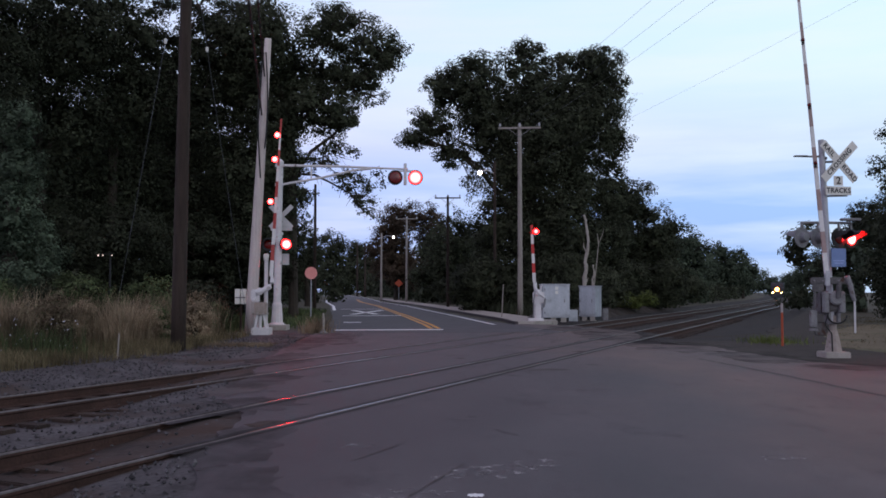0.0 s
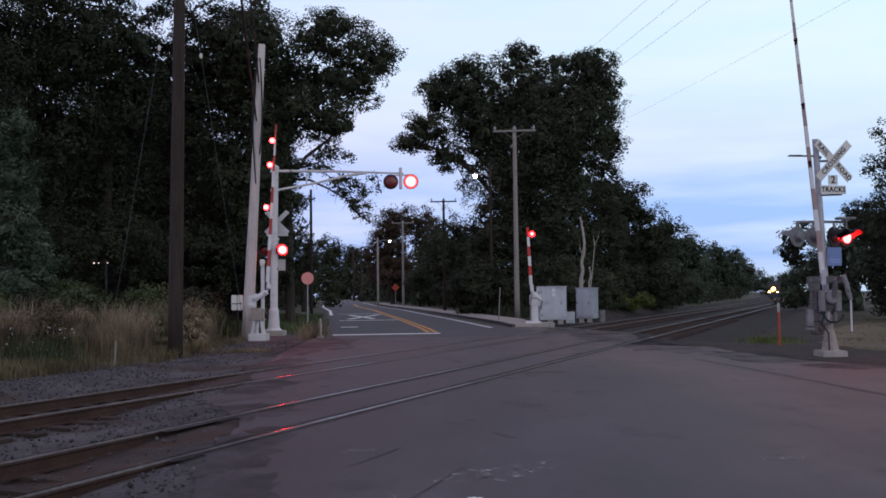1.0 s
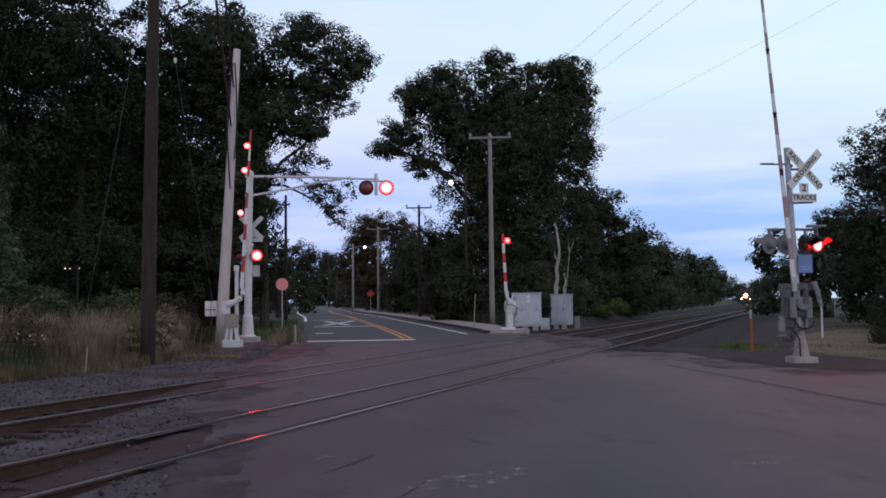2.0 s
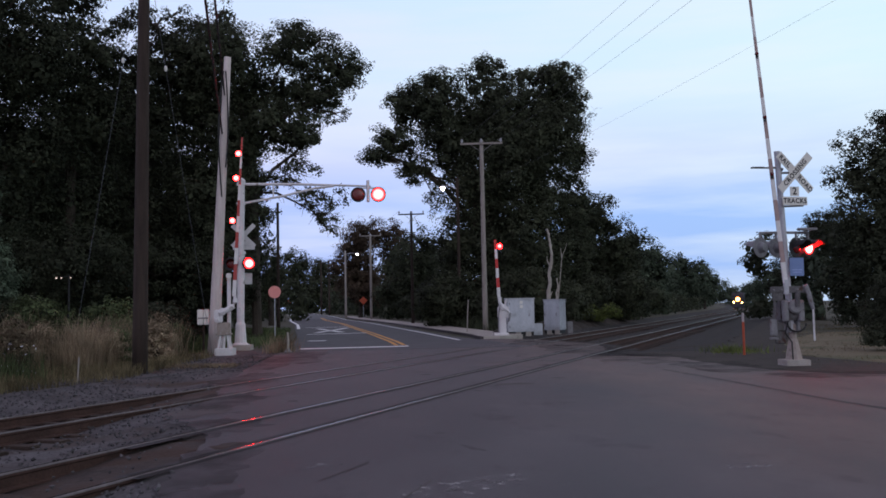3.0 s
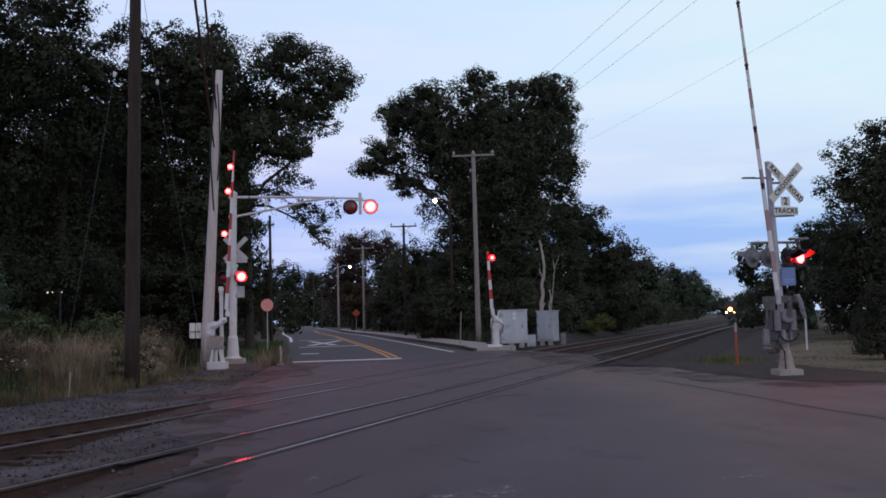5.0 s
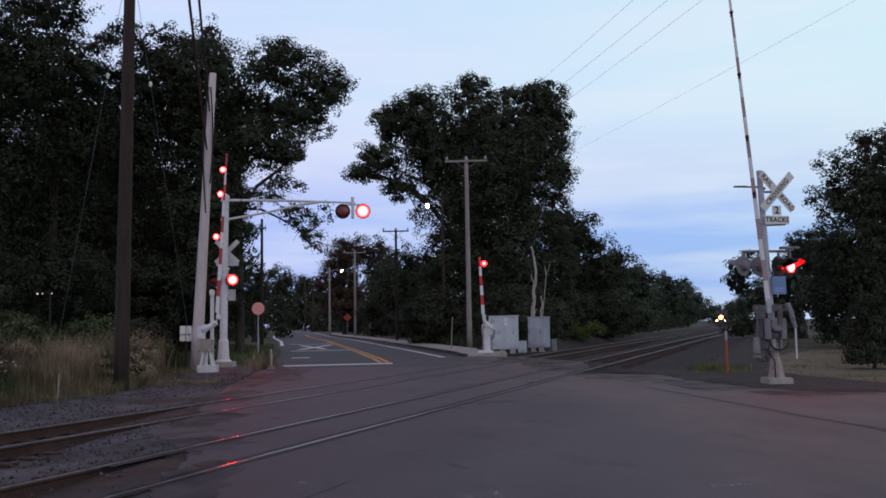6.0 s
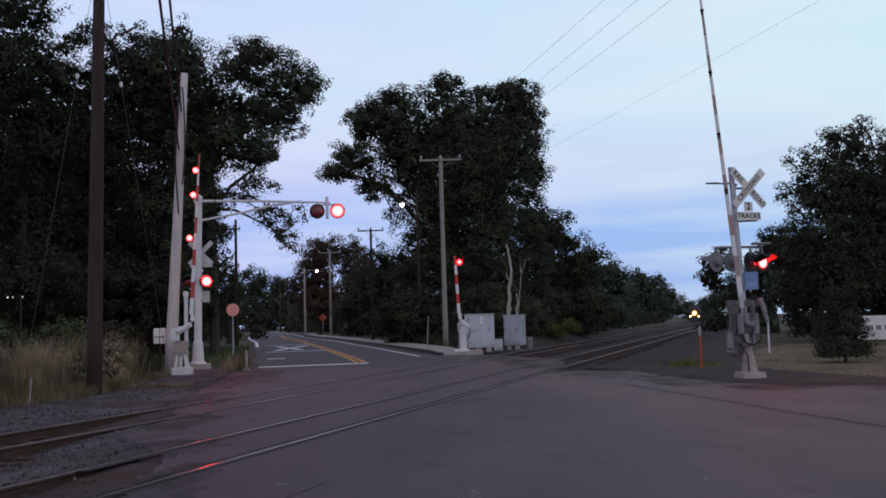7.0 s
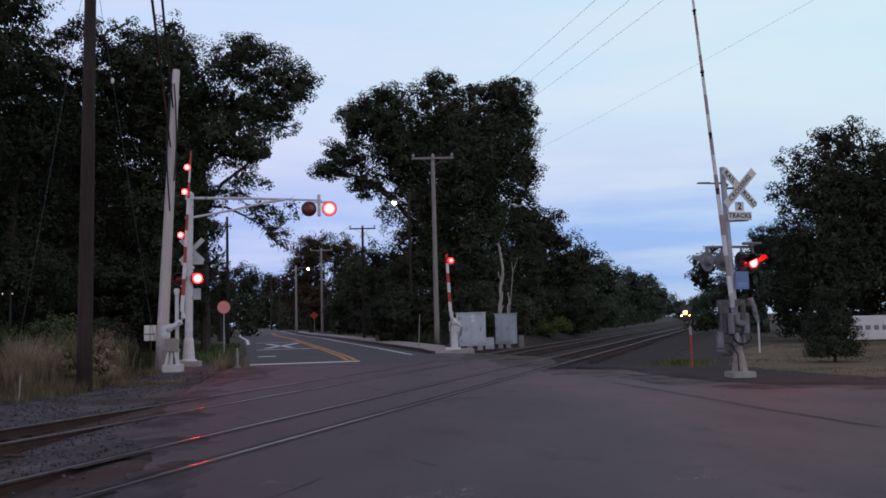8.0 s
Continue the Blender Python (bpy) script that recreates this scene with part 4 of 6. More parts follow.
def right_gate():
    root = thing("crossing_gate", pose(9.92, 22.87, 0), "grey crossing gate mast with crossbuck, lamps and raised striped arm", "crossing gate", "crossing gates")
    foundation(root, 0.62, 0.14)
    bm = bmesh.new()
    lathe(bm, [(0.23, 0.1), (0.22, 0.16), (0.19, 0.32), (0.125, 0.62), (0.1, 0.68), (0.09, 1.05)], 8)
    part("base", bm, TANPAINT, root, "stained tapered base")
    lean = lambda z: -0.01 - 0.037 * max(0.0, z - 0.16)
    bm = bmesh.new()
    tube(bm, [(lean(0.9), 0, 0.9), (lean(3), 0, 3), (lean(5.55), 0, 5.55)], [0.085, 0.08, 0.075], 14)
    part("mast", bm, GALV, root, "leaning galvanised steel mast")
    sign_turn = 13
    # crossbuck and track count
    crossbuck_blades(root, (0.19, -0.12, 4.97), 1.33, 0.225, sign_turn, True, WHITE)
    bm = bmesh.new()
    tube(bm, [(lean(4.98), 0, 4.98), (0.2, -0.05, 4.98)], 0.03, 8)
    part("sign_bracket", bm, DULLGREY, root)
    part("sign_bracket", tube(bmesh.new(), [(lean(4.2), 0, 4.1), (0.45, 0.05, 4.12)], 0.025, 8), DULLGREY, root)
    bm = bmesh.new()
    box(bm, 0, 0, 0, 0.74, 0.012, 0.22, 0.003)
    plate = part("tracks_plate", bm, WHITE, root, "white plate lettered TRACKS")
    plate.matrix_local = pose(0.17, -0.10, 4.23, 0, 0, sign_turn)
    ob = new("lettering", text_mesh("TRACKS", 0.175))
    ob.parent, ob.location = plate, (0, -0.009, 0)
    bm = bmesh.new()
    box(bm, 0, 0, 0, 0.27, 0.012, 0.25, 0.003)
    plate = part("number_plate", bm, WHITE, root, "white plate with the figure 2")
    plate.matrix_local = pose(0.17, -0.10, 4.48, 0, 0, sign_turn)
    ob = new("lettering", text_mesh("2", 0.26))
    ob.parent, ob.location = plate, (0, -0.009, 0)
    # side bracket near the top
    bm = bmesh.new()
    tube(bm, [(-0.9, 0.05, 5.13), (lean(5.1), 0, 5.12), (-0.08, 0, 5.06)], [0.015, 0.03, 0.05], 8)
    box(bm, -0.72, 0.05, 5.14, 0.34, 0.14, 0.03, 0.01)
    part("side_bracket", bm, DULLGREY, root)
    # cross arm with two lamp pairs
    bm = bmesh.new()
    tube(bm, [(-0.84, -0.22, 3.40), (-0.22, 0.0, 3.42), (0.62, 0.2, 3.42)], 0.035, 8)
    for x, y in ((-0.84, -0.22), (-0.32, 0.04), (0.19, -0.02), (0.60, 0.19)):
        tube(bm, [(x, y, 3.42), (x, y, 3.2)], 0.03, 6)
    box(bm, 0.5, 0.0, 3.5, 0.5, 0.2, 0.06, 0.02)
    part("cross_arm", bm, DULLGREY, root)
    for x, y, turn, lit, back in ((0.19, -0.02, 27, False, False), (0.60, 0.19, 27, True, False), (-0.32, 0.04, 207, False, True), (-0.84, -0.22, 207, False, True)):
        signal_head(root, pose(x, y, 3.03, 0, 0, turn), lit, 0.16, 0.26, back=back)
    bm = bmesh.new()
    box(bm, 0, 0, 0, 0.40, 0.01, 0.47, 0.01)
    plate = part("notice_plate", bm, BLUE, root, "small blue notice plate")
    plate.matrix_local = pose(0.13, -0.12, 2.52, 0, 0, 8)
    for k, (z, w) in enumerate(((-0.08, 0.3), (-0.14, 0.24))):
        bar = part("text_bar", box(bmesh.new(), 0, -0.008, z, w, 0.003, 0.022), PALEBLUE, plate)
    # machine
    bm = bmesh.new()
    box(bm, -0.05, 0.1, 1.38, 0.56, 0.46, 0.60, 0.07)
    box(bm, -0.05, -0.14, 1.40, 0.40, 0.06, 0.42, 0.02)
    part("housing", bm, MACHINE, root, "weathered dark grey gate machine")
    for x in (-0.26, 0.15):
        bm = bmesh.new()
        lathe(bm, [(0.05, 0), (0.085, 0.02), (0.085, 0.50), (0.06, 0.54), (0.0, 0.55)], 12, (x, -0.2, 1.12))
        part("buffer", bm, DULLGREY, root, "upright spring cylinder")
    bm = bmesh.new()
    lathe(bm, [(0.15, -0.04), (0.19, 0), (0.15, 0.04)], 18, (0.0, -0.26, 1.5), "Y")
    part("hub", bm, DULLGREY, root)
    bm = bmesh.new()
    tube(bm, [(0.24 * math.cos(radians(a)) + 0.02, -0.22, 1.06 + 0.2 * math.sin(radians(a))) for a in range(180, 361, 15)], 0.022, 6)
    tube(bm, [(-0.2, -0.2, 1.12), (-0.3, -0.24, 0.82), (-0.12, -0.2, 0.6), (-0.1, -0.18, 0.15)], 0.018, 6)
    part("cable", bm, CABLE, root, "sagging dark cable")
    bm = bmesh.new()
    for x in (-0.14, 0.1):
        box(bm, x, -0.02, 0.98, 0.07, 0.3, 0.3, 0.01)
    box(bm, -0.02, -0.06, 0.86, 0.36, 0.26, 0.05, 0.01)
    part("saddle", bm, DULLGREY, root)
    bm = bmesh.new()
    box(bm, -0.19, -0.32, 1.93, 0.98, 0.07, 0.17, 0.02)
    box(bm, -0.5, -0.33, 1.76, 0.3, 0.05, 0.22, 0.02)
    tube(bm, [(0.02, -0.3, 1.5), (0.04, -0.32, 1.92)], 0.07, 8)
    part("crank", bm, MACHINE, root, "rusty dark grey arm support")
    for x in (-0.6, -0.38, 0.02, 0.22):
        part("bolt", lathe(bmesh.new(), [(0.0, -0.03), (0.022, -0.025), (0.024, 0.0)], 6, (x, -0.355, 1.93), "Y"), DULLGREY, root)
    bm = bmesh.new()
    tube(bm, [(0.22, -0.36, 2.04), (0.30, -0.36, 1.82), (0.36, -0.36, 1.55), (0.40, -0.36, 1.42)], [0.075, 0.07, 0.06, 0.05], 8)
    part("counterweight_arm", bm, DULLGREY, root)
    part("push_rod", box(bmesh.new(), 0.40, -0.36, 1.03, 0.045, 0.04, 0.82, 0.012), SILVER, root, "pale upright rod")
    bm = bmesh.new()
    box(bm, -0.62, -0.3, 0.98, 0.17, 0.1, 0.42, 0.02)
    box(bm, -0.62, -0.3, 0.70, 0.19, 0.14, 0.06, 0.01)
    part("counterweight", bm, DULLGREY, root, "grey counterweight plates")
    part("weight_rod", tube(bmesh.new(), [(-0.55, -0.3, 1.88), (-0.6, -0.3, 1.15)], 0.03, 8), MACHINE, root)
    part("tilted_plate", box(bmesh.new(), -0.36, -0.1, 0.72, 0.3, 0.04, 0.34, 0.02), MACHINE, root)
    arm = part("arm", box(bmesh.new(), -0.27, -0.34, 2.0, 0.13, 0.09, 0.4, 0.02), GALV, root)
    gate_arm(arm, (-0.28, -0.34, 2.1), (-0.93, -0.34, 10.1), 0.11, 0.055, 0.55, first_red=False, red_paint=FADEDRED)
    for z in (4.9, 6.38, 8.04, 9.7):
        arm_lamp(arm, (-0.28 - 0.65 * (z - 2.1) / 8.0 - 0.02, -0.4, z), False, 0.05)


right_gate()


def cabinet(x, y, yaw, w, d, h, label, feet):
    root = thing("signal_cabinet", pose(x, y, 0, 0, 0, yaw), label, "signal cabinet", "trackside cabinets")
    bm = bmesh.new()
    box(bm, 0, 0, 0.22 + h / 2, w, d, h, 0.02)
    part("body", bm, CABINET, root)
    bm = bmesh.new()
    box(bm, 0, 0, 0.24 + h, w + 0.1, d + 0.1, 0.05, 0.015)
    part("roof", bm, GALV, root)
    bm = bmesh.new()
    box(bm, 0, -d / 2 - 0.012, 0.25 + h / 2, w * 0.84, 0.025, h * 0.9, 0.008)
    door = part("door", bm, CABINET, root)
    bm = bmesh.new()
    box(bm, w * 0.3, -d / 2 - 0.045, 0.25 + h * 0.5, 0.04, 0.05, 0.2, 0.01)
    part("handle", bm, DULLGREY, door)
    for sx in feet:
        bm = bmesh.new()
        box(bm, sx * w, -d * 0.3, 0.1, 0.3, 0.3, 0.26, 0.015)
        part("foot", bm, CONCRETE, root, "pale concrete block")
    for z in (0.3, 0.22 + h - 0.1):
        part("trim", box(bmesh.new(), 0, 0, z, w + 0.03, d + 0.03, 0.035, 0.006), GALV, root)
    for k in range(3):
        part("hinge", box(bmesh.new(), -w * 0.43, -d / 2 - 0.03, 0.5 + k * h * 0.35, 0.05, 0.03, 0.12, 0.006), DULLGREY, door)
    bm = bmesh.new()
    box(bm, 0, 0, 0.12, w * 0.96, d * 0.8, 0.2)
    part("plinth", bm, BLACK, root)
    return root, door


big_box, big_door = cabinet(6.25, 50.3, 3, 1.5, 1.1, 1.83, "grey aluminium signal cabinet on concrete blocks", (-0.1, 0.28))
for z in (1.85, 1.62):
    part("notice", box(bmesh.new(), 0.02, -0.582, z, 0.17, 0.006, 0.17), WHITE, big_door, "small white sticker")
cabinet(8.6, 52.4, -32, 1.0, 0.95, 1.75, "smaller grey aluminium signal cabinet beside the track", (-0.2, 0.3))
low = thing("junction_box", pose(7.4, 51.6, 0), "low grey steel junction box between two cabinets", "junction box")
part("body", box(bmesh.new(), 0, 0, 0.3, 0.62, 0.4, 0.66, 0.02), CABINET, low)
for x in (-0.16, 0.16):
    part("panel", box(bmesh.new(), x, -0.206, 0.32, 0.28, 0.014, 0.56, 0.004), CABINET, low)
low = thing("junction_box", pose(9.65, 53.4, 0), "low grey steel junction box beside a cabinet", "junction box")
part("body", box(bmesh.new(), 0, 0, 0.32, 0.3, 0.3, 0.7, 0.02), DULLGREY, low)


# ---- poles ----
def pole(x, y, h, r, material, label, lean=(0, 0), name="utility_pole", taper=0.32):
    root = thing(name, pose(x, y, -0.1), label, "utility pole", "poles along the road")
    bm = bmesh.new()
    tube(bm, [(lean[0] * k / 8, lean[1] * k / 8, (h + 0.1) * k / 8) for k in range(9)], [r * (1 - taper * k / 8) for k in range(9)], 14)
    part("shaft", bm, material, root, smooth=True)
    return root


def cross_arm(root, z, half, yaw, material=OLDWOOD, pins=(-0.92, 0.0, 0.92)):
    bm = bmesh.new()
    box(bm, 0, -0.16, 0, half * 2, 0.1, 0.13, 0.01)
    arm = part("cross_arm", bm, material, root)
    arm.matrix_local = pose(0, 0, z, 0, 0, yaw)
    for p in pins:
        bm = bmesh.new()
        lathe(bm, [(0.03, 0), (0.03, 0.07), (0.09, 0.09), (0.09, 0.15), (0.05, 0.17), (0.08, 0.2), (0.05, 0.26), (0.0, 0.28)], 10, (p * half, -0.16, 0.06))
        part("insulator", bm, GALV, arm)
    bm = bmesh.new()
    for s in (-1, 1):
        tube(bm, [(s * half * 0.55, -0.2, -0.03), (0, -0.16, -0.6)], 0.018, 5)
    part("brace", bm, DULLGREY, arm)


dark = pole(-7.45, 25.3, 13.0, 0.21, DARKWOOD, "dark creosoted wooden pole at the gravel edge", (0.12, 0))
pale = pole(-7.85, 36.6, 12.1, 0.24, PALEWOOD, "pale leaning wooden pole cut off at its top", (0.62, 0), taper=0.42)
for turn in (0.0, 2.4):
    part("cable", tube(bmesh.new(), [(0.62 * z / 12.2 + 0.2 * math.cos(2.2 + turn + 0.55 * (11.6 - z)), -0.17 - 0.04 * math.sin(z), z) for z in np.linspace(11.6, 6.4 + turn * 0.5, 16)], 0.03, 6), CABLE, pale, "dark cable wound down the pole")
main = pole(5.25, 61.0, 13.1, 0.19, OLDWOOD, "grey wooden utility pole with a crossarm before trees", (0.0, 0))
cross_arm(main, 12.95, 1.45, -6)
p2 = pole(0.5, 92, 11.6, 0.17, DARKWOOD, "dark wooden utility pole beside the pavement")
cross_arm(p2, 11.4, 1.35, -4, DARKWOOD)
p3 = pole(-5.6, 138, 13.2, 0.2, OLDWOOD, "grey wooden utility pole beside the far road")
cross_arm(p3, 13.0, 1.7, 0)
pole(-10.45, 152, 11.6, 0.2, OLDWOOD, "grey wooden pole carrying a lit street lamp")
pole(-24.4, 281, 17.1, 0.32, DARKWOOD, "dark wooden pole beside the far road")
p6 = pole(-33.0, 345, 20.2, 0.4, DARKWOOD, "dark wooden pole beside the far road")
cross_arm(p6, 19.9, 2.3, 0, DARKWOOD)
pole(-12.3, 86, 12.0, 0.17, DARKWOOD, "dark wooden pole among roadside trees")
pole(4.35, 75, 12.6, 0.15, DARKWOOD, "dark pole carrying a lit street lamp before trees")
near_right = pole(12.2, 15.0, 13.2, 0.2, OLDWOOD, "grey wooden utility pole with a crossarm beside the approach")
cross_arm(near_right, 13.0, 1.3, -6)
behind = pole(0.8, -9.0, 12.6, 0.2, OLDWOOD, "grey wooden utility pole behind the crossing approach")


def street_lamp(x, y, z, reach, parent_label, r):
    """A lamp head on a bracket arm; it reaches towards -x from its pole."""
    root = thing("street_lamp", pose(x, y, z), parent_label, "street lamp", "street lamps")
    bm = bmesh.new()
    tube(bm, [(reach, 0, -0.15), (reach * 0.6, 0, 0.12), (0, 0, 0.1)], 0.035, 8)
    part("bracket", bm, GALV, root)
    bm = bmesh.new()
    lathe(bm, [(0.05, 0.22), (r * 0.8, 0.18), (r * 1.05, 0.02), (r * 1.0, 0.0)], 14)
    part("hood", bm, GALV, root)
    bm = bmesh.new()
    lathe(bm, [(r * 0.95, 0.0), (r * 0.9, -0.12), (r * 0.5, -0.24), (0, -0.27)], 14)
    ob = part("bulb", bm, LAMP_WHITE, root, "glowing white lamp bowl", smooth=True)


street_lamp(3.1, 75, 11.75, 1.2, "lit white street lamp on a bracket before dark trees", 0.17)
street_lamp(-8.4, 152, 11.05, -2.05, "lit white street lamp on a bracket beside the far road", 0.2)


# ---- wires ----
def wire(name, a, b, sag, r, material, label, group="overhead wires"):
    a, b = Vector(a), Vector(b)
    pts = [a.lerp(b, k / 24) - Vector((0, 0, sag * 4 * (k / 24) * (1 - k / 24))) for k in range(25)]
    bm = bmesh.new()
    tube(bm, pts, r, 5)
    return tagged(part(name, bm, material), label, "wire", group)


for off_a, off_b in ((-1.3, -1.2), (0.0, 0.0), (1.3, 1.2)):
    wire("overhead_wire", (5.25 + off_a, 60.9, 13.2), (12.2 + off_b, 15.0, 13.3), 0.35, 0.0055, WIRE, "thin overhead wire between utility poles")
wire("overhead_wire", (5.35, 60.9, 10.1), (12.4, 15.0, 9.5), 0.3, 0.003, WIRE, "thin overhead wire between utility poles")
for k, dx in enumerate((0.0, 0.25)):
    wire("overhead_cable", (-7.42 + dx * 0.4, 36.4, 8.9 + 1.6 * k), (0.5 + dx, -8.9, 12.2 - 0.4 * k), 0.5, 0.036, CABLE, "dark overhead cable fixed to a leaning pole", "overhead cables")
for head, foot in (((-7.38, 25.3, 12.2), (-10.9, 29.5, 0.0)), ((-7.3, 25.3, 12.2), (-7.15, 33.2, 0.0))):
    guy = wire("guy_wire", head, foot, 0.05, 0.007, WIRE, "thin guy wire from a pole to the ground", "guy wires")
    spot = Vector(head).lerp(Vector(foot), 0.25)
    part("insulator", lathe(bmesh.new(), [(0.0, -0.09), (0.04, -0.07), (0.05, 0.0), (0.04, 0.07), (0.0, 0.09)], 8, spot - Vector((0, 0, 0.045))), WHITE, guy, "pale strain insulator")
wire("overhead_wire", (0.5 - 1.2, 92, 11.7), (-5.6 - 1.5, 138, 13.3), 0.4, 0.012, CABLE, "thin overhead wire between utility poles")


# ---- small things beside road and track ----
def post_sign(name, x, y, label, category, build_plate, post_h, post_material=GALV, r=0.03):
    root = thing(name, pose(x, y, 0), label, category)
    bm = bmesh.new()
    tube(bm, [(0, 0, -0.1), (0, 0, post_h)], r, 8)
    part("post", bm, post_material, root)
    build_plate(root)
    return root


def round_plate(root):
    bm = bmesh.new()
    lathe(bm, [(0.36, -0.008), (0.36, 0.008)], 28, (0, -0.04, 2.75), "Y")
    part("plate", bm, PINK, root)


post_sign("round_sign", -7.72, 52.5, "round sign back on a thin post with red reflection in its colour", "road sign", round_plate, 3.0)


def diamond(size, z):
    def build(root):
        bm = bmesh.new()
        box(bm, 0, -0.05, z, size, 0.015, size, 0.01, pose(0, 0, 0, 0, 45, 0))
        part("plate", bm, ORANGE, root)
    return build


post_sign("warning_sign", -6.4, 130, "orange diamond road works sign on a post", "road sign", diamond(0.85, 2.9), 2.6)
post_sign("warning_sign", -38.3, 290, "small distant orange diamond sign on a post", "road sign", diamond(1.2, 4.2), 4.0)


def meter(root):
    for x in (-0.12, 0.13):
        bm = bmesh.new()
        box(bm, x, -0.08, 1.46, 0.22, 0.12, 0.62, 0.02)
        part("case", bm, WHITE, root, "pale steel case")
    part("strap", box(bmesh.new(), 0, -0.15, 1.42, 0.4, 0.01, 0.05), DULLGREY, root)


post_sign("meter_box", -8.28, 36.8, "pale twin meter box on a short post", "meter box", meter, 1.7, DARKWOOD, 0.05)


def stake(name, x, y, h, r, material, label, category, lean=(0, 0)):
    bm = bmesh.new()
    tube(bm, [(0, 0, -0.1), (lean[0] * 0.5, lean[1] * 0.5, h * 0.5), (lean[0], lean[1], h)], [r, r * 0.95, r * 0.9], 8)
    ob = part(name, bm, material)
    ob.matrix_world = pose(x, y, 0)
    return tagged(ob, label, category)


stake("wooden_stake", -8.06, 22.3, 0.62, 0.022, OLDWOOD, "short pale wooden stake in grass", "stake", (0.03, 0))
stake("leaning_stake", 3.55, 54.5, 2.1, 0.035, OLDWOOD, "thin leaning grey stake in verge grass", "stake", (0.12, 0))
orange = thing("marker_post", pose(10.44, 27.67, 0), "slim orange marker post with a pale top band", "marker post")
part("shaft", tube(bmesh.new(), [(0, 0, -0.1), (0, 0, 1.02)], 0.036, 12), ORANGE, orange)
part("top_band", tube(bmesh.new(), [(0, 0, 1.02), (0, 0, 1.3)], 0.037, 12), OLDBAND, orange, "pale reflective band")
stub = thing("delineator_post", pose(-4.78, 35.9, 0), "short worn white delineator on a rubber base", "delineator")
part("base", lathe(bmesh.new(), [(0.17, 0), (0.17, 0.04), (0.09, 0.09), (0.07, 0.16)], 14), DULLGREY, stub)
part("shaft", tube(bmesh.new(), [(0, 0, 0.1), (0.02, 0, 0.5), (-0.01, 0.02, 0.8)], [0.05, 0.045, 0.035], 10), SNAGWOOD, stub)

# scrap board lying between the tracks
scrap = part("scrap_board", box(bmesh.new(), 0, 0, 0, 0.55, 0.12, 0.03, 0.006), WHITE)
scrap.matrix_world = pose(7.95, 38.6, -0.165, 0, 0, 10)
tagged(scrap, "short white scrap board lying on the ballast", "board")

# pale board behind the lawn on the far right
board = thing("notice_board", pose(18.6, 31.5, 0, 0, 0, -28), "white lettered board standing on a lawn", "sign board")
part("panel", box(bmesh.new(), 0.6, 0, 1.02, 3.2, 0.06, 0.88, 0.01), WHITE, board)
for x in (-0.8, 2.0):
    part("leg", tube(bmesh.new(), [(x, 0.05, -0.1), (x, 0.05, 0.8)], 0.05, 8), OLDWOOD, board)
for x, w in ((-0.62, 0.22), (-0.28, 0.26), (0.02, 0.22), (0.3, 0.2), (0.58, 0.22), (1.0, 0.3), (1.4, 0.26)):
    part("text_bar", box(bmesh.new(), x, -0.034, 1.02, w * 0.8, 0.008, 0.17), DULLGREY, board, "grey lettering block")


# ---- the train's head, far down the line ----
def locomotive():
    p, q = on_track(228, TRACKS[1], 0), on_track(238, TRACKS[1], 0)
    yaw = math.degrees(math.atan2(q.y - p.y, q.x - p.x)) - 90
    root = thing("locomotive", pose(p.x, p.y, 0.02, 0, 0, yaw), "distant dark locomotive with bright headlights on the track", "locomotive")
    part("body", box(bmesh.new(), 0, 9.5, 2.5, 2.9, 15.0, 2.9, 0.1), LOCO, root)
    part("nose", box(bmesh.new(), 0, 1.1, 1.9, 2.1, 2.4, 1.7, 0.15), LOCO, root)
    part("pilot", box(bmesh.new(), 0, 0.0, 0.65, 2.7, 0.5, 0.9, 0.08), LOCO, root)
    part("frame", box(bmesh.new(), 0, 8.5, 0.95, 2.8, 16.5, 0.35, 0.05), LOCO, root)
    for x in (-0.7, 0.7):
        part("windscreen", box(bmesh.new(), x, 1.96, 3.25, 0.9, 0.05, 0.7, 0.02), GLASS, root)
    for y in (2.0, 4.0, 6.0, 11.0, 13.0, 15.0):
        part("axle", lathe(bmesh.new(), [(0.1, -0.8), (0.5, -0.8), (0.5, -0.66), (0.09, -0.64), (0.09, 0.64), (0.5, 0.66), (0.5, 0.8), (0.1, 0.8)], 16, (0, y, 0.5), "X"), RUST, root)
    for x, z in ((0.0, 2.2), (-0.95, 1.5), (0.95, 1.5)):
        k = 1.2 if z > 2 else 0.4
        lamp = part("headlight", lathe(bmesh.new(), [(0.0, -0.08), (0.2 * k, -0.06), (0.36 * k, 0.0), (0.4 * k, 0.06), (0.12 * k, 0.15)], 16, axis="Y"), HEADLIGHT, root, "glowing warm headlight", smooth=True)
        lamp.location = (x, -0.16 if z > 2 else -0.3, z)


locomotive()


